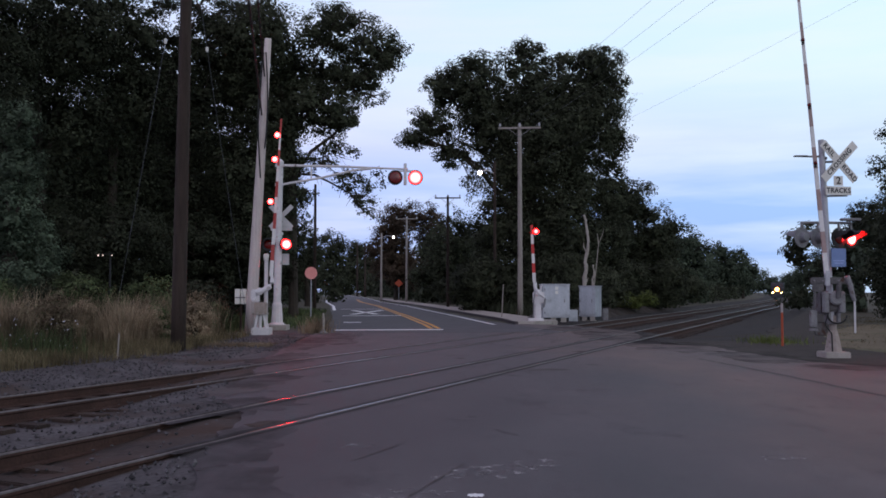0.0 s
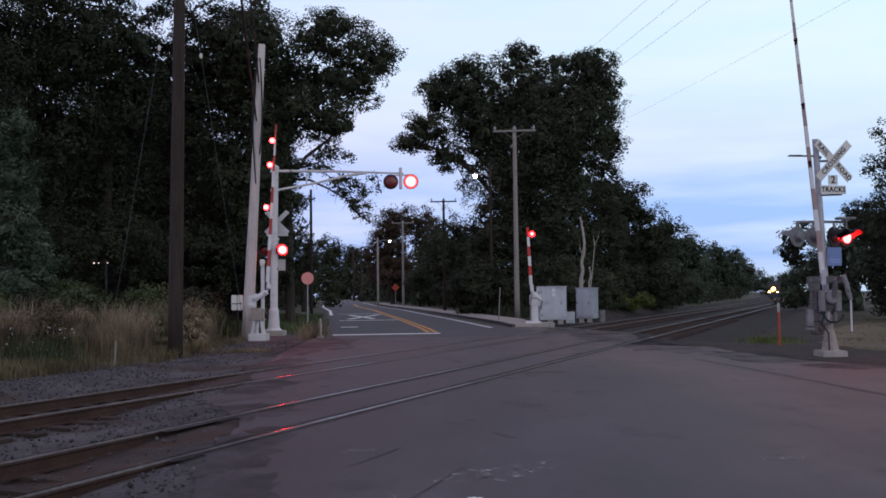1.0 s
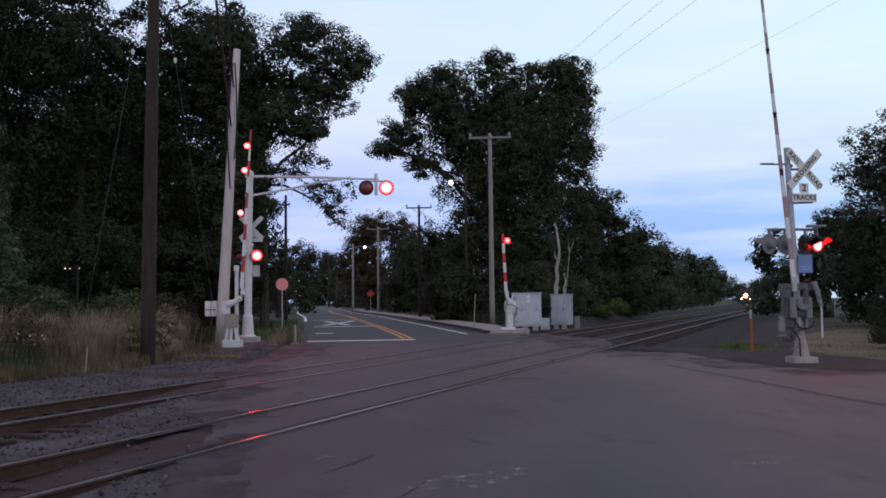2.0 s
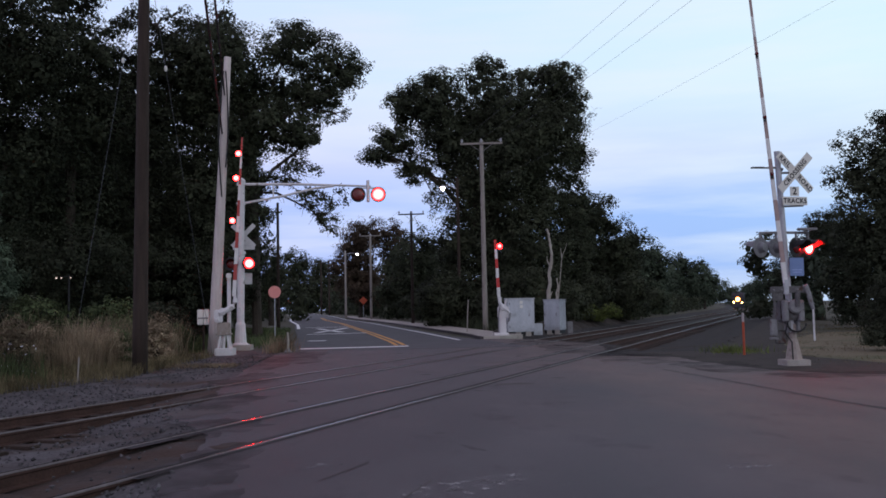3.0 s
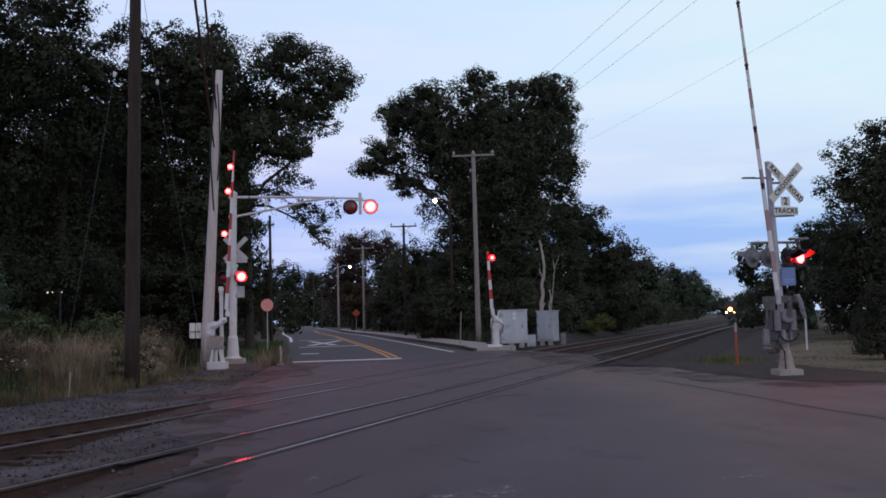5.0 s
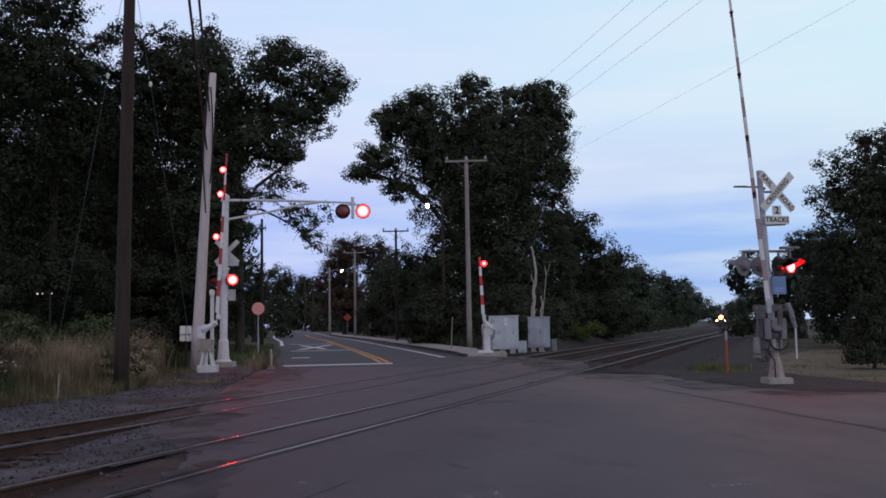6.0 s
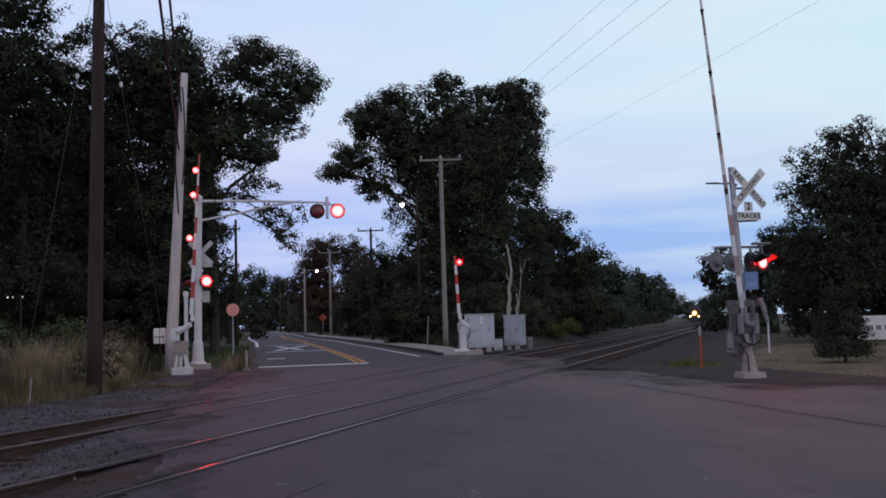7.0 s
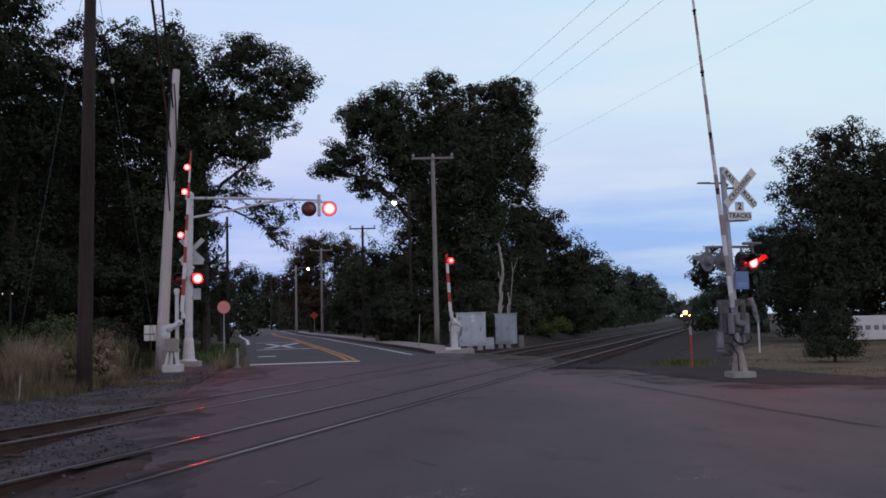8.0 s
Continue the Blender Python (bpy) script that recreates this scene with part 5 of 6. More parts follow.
# ---- trees: base, crown lobes (x, y, z, radius across, radius up) ----
TREES = []
TREES.append(("tall broadleaf tree with one long overhanging bough beside the road", (-10.0, 60), [
    (-11.8, 58.7, 18.2, 3.5, 2.6), (-7.6, 59.7, 19.2, 2.6, 1.8), (-4.8, 60.3, 18.0, 2.4, 1.4), (-7.1, 60.9, 16.6, 2.3, 1.9), (-8.6, 59.3, 14.0, 2.8, 1.9), (-11.8, 60.0, 13.5, 3.0, 2.8), (-6.1, 60.3, 14.8, 1.2, 1.2), (-6.8, 59.5, 13.2, 1.4, 0.8), (-13.0, 59.6, 9.5, 3.0, 3.4), (-5.5, 60.2, 16.3, 1.7, 1.1), (-10.2, 60.9, 15.9, 2.5, 2.3), (-13.4, 59.4, 16.7, 2.2, 2.2), (-11.2, 60.0, 11.8, 1.4, 1.2), (-10.9, 60.5, 8.2, 1.8, 1.7), (-11.9, 59.1, 6.6, 2.2, 2.1), (-9.4, 60.4, 10.4, 1.0, 0.8), (-7.3, 59.8, 11.9, 0.8, 0.5), (-7.7, 60.3, 12.8, 1.1, 0.8), (-6.8, 59.7, 9.2, 0.8, 0.4), (-5.4, 59.9, 7.9, 0.5, 0.8), (-4.9, 60.0, 6.9, 0.3, 0.4), (-6.3, 60.2, 8.5, 0.6, 0.3), (-8.0, 59.8, 10.2, 0.6, 0.3), (-5.8, 60.0, 9.0, 0.6, 0.3), (-7.4, 60.1, 11.1, 0.5, 0.3), (-9.1, 59.8, 8.2, 0.5, 0.8), (-10.8, 59.8, 9.9, 1.9, 2.1), (-3.6, 60.2, 17.4, 1.2, 0.7),
    (-6.94, 60.0, 11.36, 0.6, 0.35), (-6.11, 60.0, 11.04, 0.5, 0.3), (-7.51, 60.0, 10.3, 0.6, 0.3), (-6.39, 60.0, 9.63, 0.6, 0.3), (-5.6, 60.0, 9.36, 0.5, 0.35), (-5.0, 60.0, 8.66, 0.5, 0.4), (-5.84, 60.0, 8.1, 0.45, 0.35), (-4.79, 60.0, 7.71, 0.4, 0.45), (-5.28, 60.0, 7.07, 0.3, 0.35), (-6.66, 60.0, 8.84, 0.5, 0.3), (-8.07, 60.0, 11.18, 0.7, 0.4), (-4.39, 60.0, 9.61, 0.35, 0.25), (-4.13, 60.0, 8.95, 0.3, 0.3), (-5.37, 60.2, 19.78, 1.2, 0.8), (-4.03, 60.2, 19.07, 1.0, 0.7), (-2.89, 60.2, 18.1, 0.8, 0.6), (-7.08, 60.2, 20.44, 1.4, 0.8), (-3.47, 60.2, 16.94, 0.7, 0.5), (-4.62, 60.2, 14.82, 0.8, 0.6)],
    LEAF, 0.16, 0.32, 1.0))
TREES.append(("large round-headed broadleaf tree with a sparse drooping side bough", (7.4, 80), [
    (2.6, 78.8, 20.0, 3.1, 2.4), (7.4, 79.6, 21.7, 2.9, 2.4), (13.1, 80.5, 21.0, 3.7, 2.5), (6.0, 82.0, 18.1, 5.4, 3.4), (11.8, 78.9, 16.5, 4.5, 3.7), (-1.0, 80.0, 16.5, 2.3, 1.7), (0.8, 80.5, 14.0, 2.1, 1.4), (-2.5, 79.5, 15.3, 1.4, 0.9), (6.1, 79.6, 12.6, 3.5, 3.3), (12.0, 80.5, 11.7, 3.8, 3.8), (4.9, 81.0, 7.6, 2.8, 3.3), (10.8, 78.9, 6.5, 4.5, 4.0), (7.6, 80.0, 3.5, 5.3, 2.8), (15.0, 80.4, 15.3, 1.6, 2.0), (2.6, 79.7, 11.3, 0.9, 1.5), (-3.5, 79.9, 15.2, 0.7, 0.5), (7.5, 80.2, 23.7, 1.5, 0.9), (14.5, 80.9, 22.9, 2.3, 1.1), (8.8, 78.9, 15.0, 4.5, 4.2), (14.2, 80.0, 18.8, 2.4, 3.0), (15.1, 80.5, 10.9, 1.8, 3.0), (9.8, 78.7, 19.3, 3.5, 2.5), (3.8, 79.6, 16.4, 3.0, 2.8), (8.4, 80.5, 8.1, 4.3, 4.3), (0.8, 80.9, 19.6, 2.3, 1.8), (3.2, 79.5, 21.8, 2.1, 1.4), (11.0, 80.0, 22.4, 1.7, 0.8), (14.6, 80.6, 6.6, 2.5, 4.3),
    (15.3, 80.0, 21.6, 1.0, 0.8), (16.3, 80.0, 20.4, 0.7, 0.9), (16.0, 80.0, 17.8, 0.7, 0.7), (16.4, 80.0, 15.1, 0.8, 0.7), (15.7, 80.0, 13.44, 0.9, 0.8), (13.31, 80.0, 22.86, 1.3, 0.9), (-0.57, 80.0, 20.21, 1.3, 1.0), (-2.12, 80.0, 17.39, 1.1, 0.8), (-3.25, 80.0, 15.5, 0.8, 0.6), (0.46, 80.0, 21.24, 1.2, 0.9)],
    LEAF, 0.19, 0.5, 1.0))
TREES.append(("tall dark tree at the wood edge", (-25.3, 46), [
    (-24.9, 44.6, 17.0, 3.7, 3.1), (-24.5, 45.5, 12.3, 3.7, 3.2), (-26.3, 46.5, 7.2, 4.1, 3.8), (-23.2, 47.0, 15.3, 2.7, 2.7)],
    LEAF_DARK, 0.138, 0.35, 0.8))
TREES.append(("tall dark tree at the wood edge", (-23.7, 52), [
    (-23.5, 50.6, 19.4, 3.5, 2.9), (-24.4, 51.5, 15.0, 3.6, 3.2), (-22.4, 52.4, 11.9, 3.3, 3.3), (-24.5, 53.5, 7.6, 4.0, 4.0), (-21.4, 51.3, 16.6, 2.9, 2.9)],
    LEAF_DARK, 0.156, 0.35, 0.8))
TREES.append(("tall dark tree at the wood edge", (-21.0, 56), [
    (-20.9, 55.0, 21.2, 2.6, 2.8), (-21.8, 55.6, 16.8, 3.5, 3.2), (-19.9, 56.4, 13.4, 3.2, 3.2), (-22.0, 57.5, 8.8, 4.0, 4.0), (-19.3, 55.5, 17.8, 1.9, 2.4)],
    LEAF_DARK, 0.168, 0.35, 0.8))
TREES.append(("tall dark tree at the wood edge", (-17.9, 60), [
    (-17.1, 58.9, 20.4, 2.8, 1.9), (-18.8, 59.6, 16.7, 3.4, 3.0), (-16.7, 60.4, 13.4, 3.2, 3.4), (-18.9, 61.6, 8.9, 4.3, 3.9), (-15.3, 59.3, 17.8, 2.6, 2.8), (-14.7, 60.0, 20.7, 2.1, 1.6)],
    LEAF_DARK, 0.18, 0.35, 0.8))
TREES.append(("tall dark tree at the wood edge", (-14.7, 64), [
    (-13.5, 63.1, 21.7, 2.4, 2.0), (-15.1, 63.6, 16.1, 3.2, 3.2), (-14.0, 64.4, 9.3, 2.8, 4.5), (-11.6, 64.8, 6.4, 2.0, 3.7), (-15.7, 63.0, 5.5, 4.0, 3.2)],
    LEAF_DARK, 0.192, 0.35, 0.8))
TREES.append(("dark understorey tree at the wood edge", (-20.9, 50), [
    (-22.1, 48.5, 4.3, 4.0, 1.8), (-18.2, 49.5, 4.4, 4.1, 2.2), (-20.9, 50.6, 2.5, 4.8, 1.3)],
    LEAF_DARK, 0.14, 0.35, 1.0))
TREES.append(("dark understorey tree at the wood edge", (-15.5, 58), [
    (-16.1, 56.4, 4.4, 4.3, 2.1), (-12.1, 57.6, 4.1, 3.3, 2.2), (-14.2, 58.5, 2.6, 4.4, 1.3)],
    LEAF_DARK, 0.154, 0.35, 1.0))
TREES.append(("paler green tree with drooping foliage at the wood edge", (-18.3, 38), [
    (-18.4, 37.4, 8.6, 1.5, 1.2), (-18.1, 37.8, 6.8, 1.4, 1.4), (-18.7, 38.3, 4.7, 2.0, 1.7), (-17.9, 38.7, 3.3, 1.8, 1.3), (-18.0, 37.5, 2.3, 2.1, 0.9)],
    LEAF_PALE, 0.119, 0.35, 1.0))
TREES.append(("rounded tree with reddish leaves beyond the road", (-8.7, 165), [
    (-8.7, 163.4, 13.7, 4.3, 4.3), (-4.6, 164.5, 15.3, 4.1, 3.1), (-9.8, 165.6, 8.6, 4.7, 5.2), (-1.5, 166.6, 11.8, 4.2, 4.7), (-6.6, 163.4, 5.5, 6.2, 3.6)],
    LEAF_RED_GLOW, 0.315, 0.35, 1.0))
TREES.append(("dark tree beyond the road", (1.2, 120), [
    (1.6, 118.9, 8.9, 3.0, 3.7), (0.4, 119.6, 5.2, 3.4, 3.0), (3.5, 120.4, 4.4, 3.4, 3.0), (-1.8, 121.1, 3.7, 3.1, 1.9)],
    LEAF, 0.294, 0.35, 1.0))
TREES.append(("distant dark tree beside the road bend", (-45.0, 498), [
    (-44.8, 496.3, 16.2, 10.9, 14.0), (-54.5, 498.4, 11.7, 10.9, 10.9), (-37.5, 500.6, 11.7, 10.9, 9.5), (-48.6, 500.9, 24.3, 5.7, 6.4)],
    LEAF, 1.0, 0.35, 1.0))
TREES.append(("distant dark tree beside the road bend", (-19.6, 160), [
    (-20.0, 158.9, 8.4, 2.8, 4.5), (-25.4, 159.6, 4.4, 3.5, 3.0), (-18.6, 160.2, 10.4, 1.4, 1.6), (-23.6, 161.1, 3.4, 3.0, 2.0)],
    LEAF, 0.35, 0.35, 1.0))
TREES.append(("dark tree beside the road", (-15.8, 105), [
    (-15.7, 104.3, 6.7, 1.8, 3.0), (-17.3, 104.7, 4.1, 2.6, 2.3), (-17.9, 105.2, 2.8, 1.7, 1.3)],
    LEAF, 0.252, 0.35, 1.0))
TREES.append(("dark tree along the railway", (20.7, 95), [
    (20.6, 94.1, 11.0, 2.4, 2.5), (18.9, 94.6, 8.6, 3.0, 3.6), (22.6, 95.4, 7.5, 3.0, 3.6), (20.5, 96.6, 4.5, 4.3, 3.0), (18.3, 94.6, 12.2, 1.8, 2.1)],
    LEAF, 0.252, 0.35, 1.0))
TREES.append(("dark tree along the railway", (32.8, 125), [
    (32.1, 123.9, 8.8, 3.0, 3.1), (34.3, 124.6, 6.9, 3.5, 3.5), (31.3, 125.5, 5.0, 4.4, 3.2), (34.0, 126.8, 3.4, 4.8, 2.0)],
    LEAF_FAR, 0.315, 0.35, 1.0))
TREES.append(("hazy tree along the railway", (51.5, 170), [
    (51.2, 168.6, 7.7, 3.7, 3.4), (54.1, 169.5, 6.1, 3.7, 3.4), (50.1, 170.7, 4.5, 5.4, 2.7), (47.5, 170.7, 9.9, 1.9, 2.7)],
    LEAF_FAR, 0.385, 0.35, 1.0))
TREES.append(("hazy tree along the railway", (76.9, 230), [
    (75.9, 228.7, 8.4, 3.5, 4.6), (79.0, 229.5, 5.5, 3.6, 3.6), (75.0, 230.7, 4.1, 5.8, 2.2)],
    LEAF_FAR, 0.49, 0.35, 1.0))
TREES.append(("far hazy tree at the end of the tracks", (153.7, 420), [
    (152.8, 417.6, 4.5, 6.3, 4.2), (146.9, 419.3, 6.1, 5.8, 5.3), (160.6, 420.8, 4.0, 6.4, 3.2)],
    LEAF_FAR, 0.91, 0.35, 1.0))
TREES.append(("big broadleaf tree behind a lawn", (26.7, 48), [
    (26.4, 47.4, 11.0, 1.5, 1.1), (24.4, 47.9, 10.1, 0.9, 0.8), (28.9, 48.2, 10.8, 1.2, 1.2), (26.5, 48.9, 8.7, 2.3, 1.8), (28.5, 47.4, 6.7, 2.5, 2.7), (24.6, 48.0, 6.8, 1.2, 1.5), (27.5, 48.8, 3.9, 3.4, 2.3), (30.6, 47.2, 8.5, 2.1, 2.7), (31.2, 47.7, 4.1, 2.7, 2.7), (23.5, 48.1, 8.3, 0.5, 0.7), (28.0, 48.6, 8.6, 2.6, 2.4), (31.0, 48.4, 10.0, 2.2, 1.8), (29.0, 49.0, 5.6, 3.2, 3.0), (26.0, 48.6, 5.2, 2.2, 2.4), (28.1, 48.2, 12.2, 0.7, 0.5)],
    LEAF, 0.14, 0.35, 1.0))
TREES.append(("dark tree beside the tracks", (35.0, 75), [
    (35.1, 74.5, 8.4, 1.3, 1.0), (35.1, 74.8, 7.1, 1.6, 1.2), (35.2, 75.3, 5.5, 2.4, 2.1), (37.6, 75.7, 7.3, 1.9, 2.4), (32.7, 74.5, 4.3, 2.1, 1.6), (36.5, 75.0, 3.3, 2.4, 1.4)],
    LEAF, 0.154, 0.35, 1.0))
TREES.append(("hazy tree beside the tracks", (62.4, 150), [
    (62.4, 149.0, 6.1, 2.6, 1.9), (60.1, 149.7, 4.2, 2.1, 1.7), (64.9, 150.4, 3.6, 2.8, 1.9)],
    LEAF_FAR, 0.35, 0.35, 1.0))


def leaf_cloud(lobes, size, seed, density):
    """Small folded leaves gathered in clumps on the skins of the lobes, over larger leaves that fill their insides."""
    rnd = np.random.RandomState(seed)
    pts, outs, sizes = [], [], []
    top = max(lobe[2] for lobe in lobes)
    for x, y, z, rx, rz in lobes:
        for inner in (False, True):
            leaf = size * (2.2 if inner else 1.0)
            fill = density * (0.9 if rx < 1.3 else 1.0)
            if inner:
                fill = 0.0 if rx < 1.3 else max(density, 0.75) if z < 0.9 * top else 0.6
            count = int(fill * (7.5 if inner else 6.3) * math.pi * rx * rz / leaf ** 2)
            if not count:
                continue
            clumps = max(8, int(count / 30))
            d = rnd.normal(size=(clumps, 3))
            d /= np.linalg.norm(d, axis=1)[:, None]
            reach = rnd.uniform(0.05, 0.7, clumps) ** 0.6 if inner else rnd.uniform(0.55, 1.0, clumps) ** 0.7 * np.where(rnd.uniform(size=clumps) < 0.16, rnd.uniform(1.06, 1.24, clumps), 1.0)
            centre = d * reach[:, None] * np.array([rx, rx * 0.85, rz]) + np.array([x, y, z])
            per = max(4, count // clumps)
            which = np.repeat(np.arange(clumps), per)
            spread = np.maximum(0.145 * min(rx, rz), size * 1.7)
            q = rnd.normal(size=(len(which), 3))
            q *= (rnd.uniform(0.2, 1, len(which)) ** 0.5 / np.linalg.norm(q, axis=1))[:, None]
            pts.append(centre[which] + q * spread * 1.6 * np.array([1, 1, 0.75]))
            outs.append(d[which] * 0.5 + q * 0.7)
            sizes.append(np.full(len(which), leaf))
    p, out, leaf = np.vstack(pts), np.vstack(outs), np.concatenate(sizes)
    keep = p[:, 2] > 0.15
    p, out, leaf = p[keep], out[keep], leaf[keep]
    k = len(p)
    nrm = out + rnd.normal(size=(k, 3)) * 0.28 + np.array([0, 0, 0.3])
    nrm /= np.linalg.norm(nrm, axis=1)[:, None]
    a = np.cross(nrm, rnd.normal(size=(k, 3)))
    a /= np.linalg.norm(a, axis=1)[:, None]
    b = np.cross(nrm, a)
    s = (leaf * rnd.uniform(0.55, 1.15, k))[:, None]
    v = np.empty((k, 4, 3))
    v[:, 0] = p - a * s * 0.62
    v[:, 1] = p + b * s * 0.40 + nrm * s * 0.10
    v[:, 2] = p + a * s * 0.62
    v[:, 3] = p - b * s * 0.40 + nrm * s * 0.10
    return v.reshape(-1, 3)


def fast_mesh(name, verts, corners, material, parent=None):
    """A mesh of polygons that all have the same number of corners, in order."""
    me = bpy.data.meshes.new(name)
    k = len(verts)
    me.vertices.add(k)
    me.vertices.foreach_set("co", np.ascontiguousarray(verts, dtype=np.float32).ravel())
    me.loops.add(k)
    me.loops.foreach_set("vertex_index", np.arange(k, dtype=np.int32))
    me.polygons.add(k // corners)
    me.polygons.foreach_set("loop_start", np.arange(0, k, corners, dtype=np.int32))
    me.update(calc_edges=True)
    me.materials.append(material)
    ob = new(name, me)
    if parent:
        ob.parent = parent
    return ob


def build_tree(label, base, lobes, leaf, size, trunk_r, density, seed):
    root = thing("tree", Matrix(), label, "tree", "trees round the crossing")
    rnd = random.Random(seed)
    bx, by = base
    top = max(l[2] for l in lobes)
    bm = bmesh.new()
    fork = Vector((bx + rnd.uniform(-0.3, 0.3), by, top * (0.6 if "overhanging" in label else 0.4)))
    tube(bm, [(bx, by, -0.3), (bx, by, 0.6), fork * 0.5 + Vector((bx, by, 0.3)) * 0.5, fork], [trunk_r * 1.4, trunk_r * 1.05, trunk_r * 0.95, trunk_r * 0.8], 9)
    part("trunk", bm, BARK, root)
    for x, y, z, rx, rz in lobes:
        bm = bmesh.new()
        tip = Vector((x, y, z))
        start = fork if z > top * 0.25 else Vector((bx, by, max(0.6, z * 0.6)))
        if rx < 1.3:
            start = min((Vector(o[:3]) for o in lobes if o[3] > rx), key=lambda o: (o - tip).length, default=start)
        mid = start.lerp(tip, 0.5) + Vector((rnd.uniform(-0.4, 0.4), rnd.uniform(-0.4, 0.4), (0.16 if z < top * 0.6 else 0.1) * (tip - start).length))
        k = trunk_r * min(1.0, 0.25 + rx / 3.0)
        tube(bm, [start, start.lerp(mid, 0.5) + Vector((0, 0, 0.2)), mid, tip], [k * 0.45, k * 0.36, k * 0.22, 0.02], 6)
        for _ in range(5):
            way = Vector((rnd.gauss(0, 1), rnd.gauss(0, 1), rnd.gauss(0.2, 0.7))).normalized()
            tube(bm, [mid.lerp(tip, 0.6), mid.lerp(tip, 0.8) + way * rx * 0.4, tip + way * min(rx, rz) * 0.95], [0.07, 0.045, 0.012], 4)
        part("limb", bm, BARK, root)
    fast_mesh("crown", leaf_cloud(lobes, size, seed, density), 4, leaf, root)
    return root


def bough(root, points, r0, seed):
    """A long bare limb with forking twigs that shows against the sky."""
    rnd = random.Random(seed)
    pts = [Vector(p) for p in points]
    bm = bmesh.new()
    tube(bm, pts, [r0 * (1 - 0.75 * k / (len(pts) - 1)) for k in range(len(pts))], 7)
    for a, b in zip(pts[1:], pts[2:]):
        for _ in range(4):
            start = a.lerp(b, rnd.random())
            way = ((b - a).normalized() + Vector((rnd.gauss(0, 0.6), rnd.gauss(0, 0.5), rnd.gauss(-0.1, 0.6)))).normalized()
            mid = start + way * rnd.uniform(0.2, 0.45)
            tip = mid + (way + Vector((rnd.gauss(0, 0.3), 0, -0.35))).normalized() * rnd.uniform(0.2, 0.45)
            tube(bm, [start, mid, tip], [r0 * 0.2, r0 * 0.13, 0.008], 4)
    part("bough", bm, BARK, root)


def lacy(lobes, limit, seed):
    """Breaks the lobes above a height into small sprays with sky between them."""
    rnd, out = random.Random(seed), []
    for x, y, z, rx, rz in lobes:
        if z < limit:
            out.append((x, y, z, rx, rz))
            continue
        for _ in range(11):
            a, f = rnd.uniform(0, 2 * math.pi), rnd.uniform(0.25, 0.95)
            out.append((x + rx * f * math.cos(a), y + 0.5 * rx * f * math.sin(a), z - 0.25 + rz * rnd.uniform(-0.8, 0.75), rnd.uniform(0.75, 1.15), rnd.uniform(0.5, 0.75)))
    return out


for i, limit in ((5, 19.8), (6, 20.0)):
    TREES[i] = (*TREES[i][:2], lacy(TREES[i][2], limit, 500 + i), *TREES[i][3:])
tree_roots = [build_tree(*spec, seed=100 + i) for i, spec in enumerate(TREES)]
bough(tree_roots[0], [(-10.6, 60.0, 7.4), (-9.9, 60.0, 9.6), (-8.9, 60.0, 11.1), (-7.3, 60.0, 12.3), (-6.0, 60.0, 14.4)], 0.2, 1)
bough(tree_roots[0], [(-9.9, 60.0, 9.6), (-8.6, 59.9, 9.5), (-7.4, 59.9, 8.9), (-6.3, 60.0, 8.3), (-5.3, 60.0, 7.0)], 0.1, 2)
bough(tree_roots[0], [(-9.2, 60.0, 10.7), (-8.4, 60.1, 10.6), (-7.5, 60.1, 11.0), (-6.6, 60.0, 10.6)], 0.07, 3)
bough(tree_roots[1], [(6.6, 79.8, 8.5), (3.6, 79.8, 12.2), (1.2, 79.9, 14.2), (-1.2, 79.9, 15.2), (-3.6, 79.9, 15.0)], 0.28, 4)
bough(tree_roots[1], [(15.9, 80.0, 15.4), (16.5, 80.0, 17.2), (16.9, 80.0, 18.6), (17.5, 80.0, 19.6)], 0.035, 6)
bough(tree_roots[1], [(6.8, 79.8, 9.5), (4.4, 79.8, 14.5), (2.2, 79.8, 17.5), (0.6, 79.9, 19.0)], 0.24, 5)


# ---- undergrowth ----
def blades(name, spots, height, width, material, label, category, seed, bow=0.35):
    """Upright bowed blades, two quads each, at (x, y, z, scale)."""
    rnd = np.random.RandomState(seed)
    p = np.array([s[:3] for s in spots])
    sc = np.array([s[3] for s in spots])
    k = len(p)
    a = rnd.uniform(0, 2 * math.pi, k)
    h = height * sc * rnd.uniform(0.6, 1.15, k)
    side = np.stack([np.cos(a), np.sin(a), 0 * a], 1) * width * rnd.uniform(0.6, 1.3, k)[:, None]
    b = rnd.uniform(0, 2 * math.pi, k)
    off = np.stack([np.cos(b), np.sin(b), 0 * b], 1) * (h * bow * rnd.uniform(0.1, 1, k))[:, None]
    up = np.array([0, 0, 1.0])
    mid, tip = p + off * 0.3 + up * (h * 0.55)[:, None], p + off + up * h[:, None]
    v = np.empty((k, 8, 3))
    v[:, 0], v[:, 1], v[:, 2], v[:, 3] = p - side / 2, p + side / 2, mid + side / 2.4, mid - side / 2.4
    v[:, 4], v[:, 5], v[:, 6], v[:, 7] = mid - side / 2.4, mid + side / 2.4, tip + side / 7, tip - side / 7
    ob = fast_mesh(name, v.reshape(-1, 3), 4, material)
    return tagged(ob, label, category, kind="stuff")


def patchy(seed, count, x0, x1, y0, y1, inside, scale_noise=0.25):
    rnd = random.Random(seed)
    out = []
    while len(out) < count:
        x, y = rnd.uniform(x0, x1), rnd.uniform(y0, y1)
        if not inside(x, y):
            continue
        d = 0.5 + noise.noise((x * scale_noise, y * scale_noise, seed))
        if rnd.random() < d:
            out.append((x, y, -0.06, 0.55 + 0.6 * d))
    return out


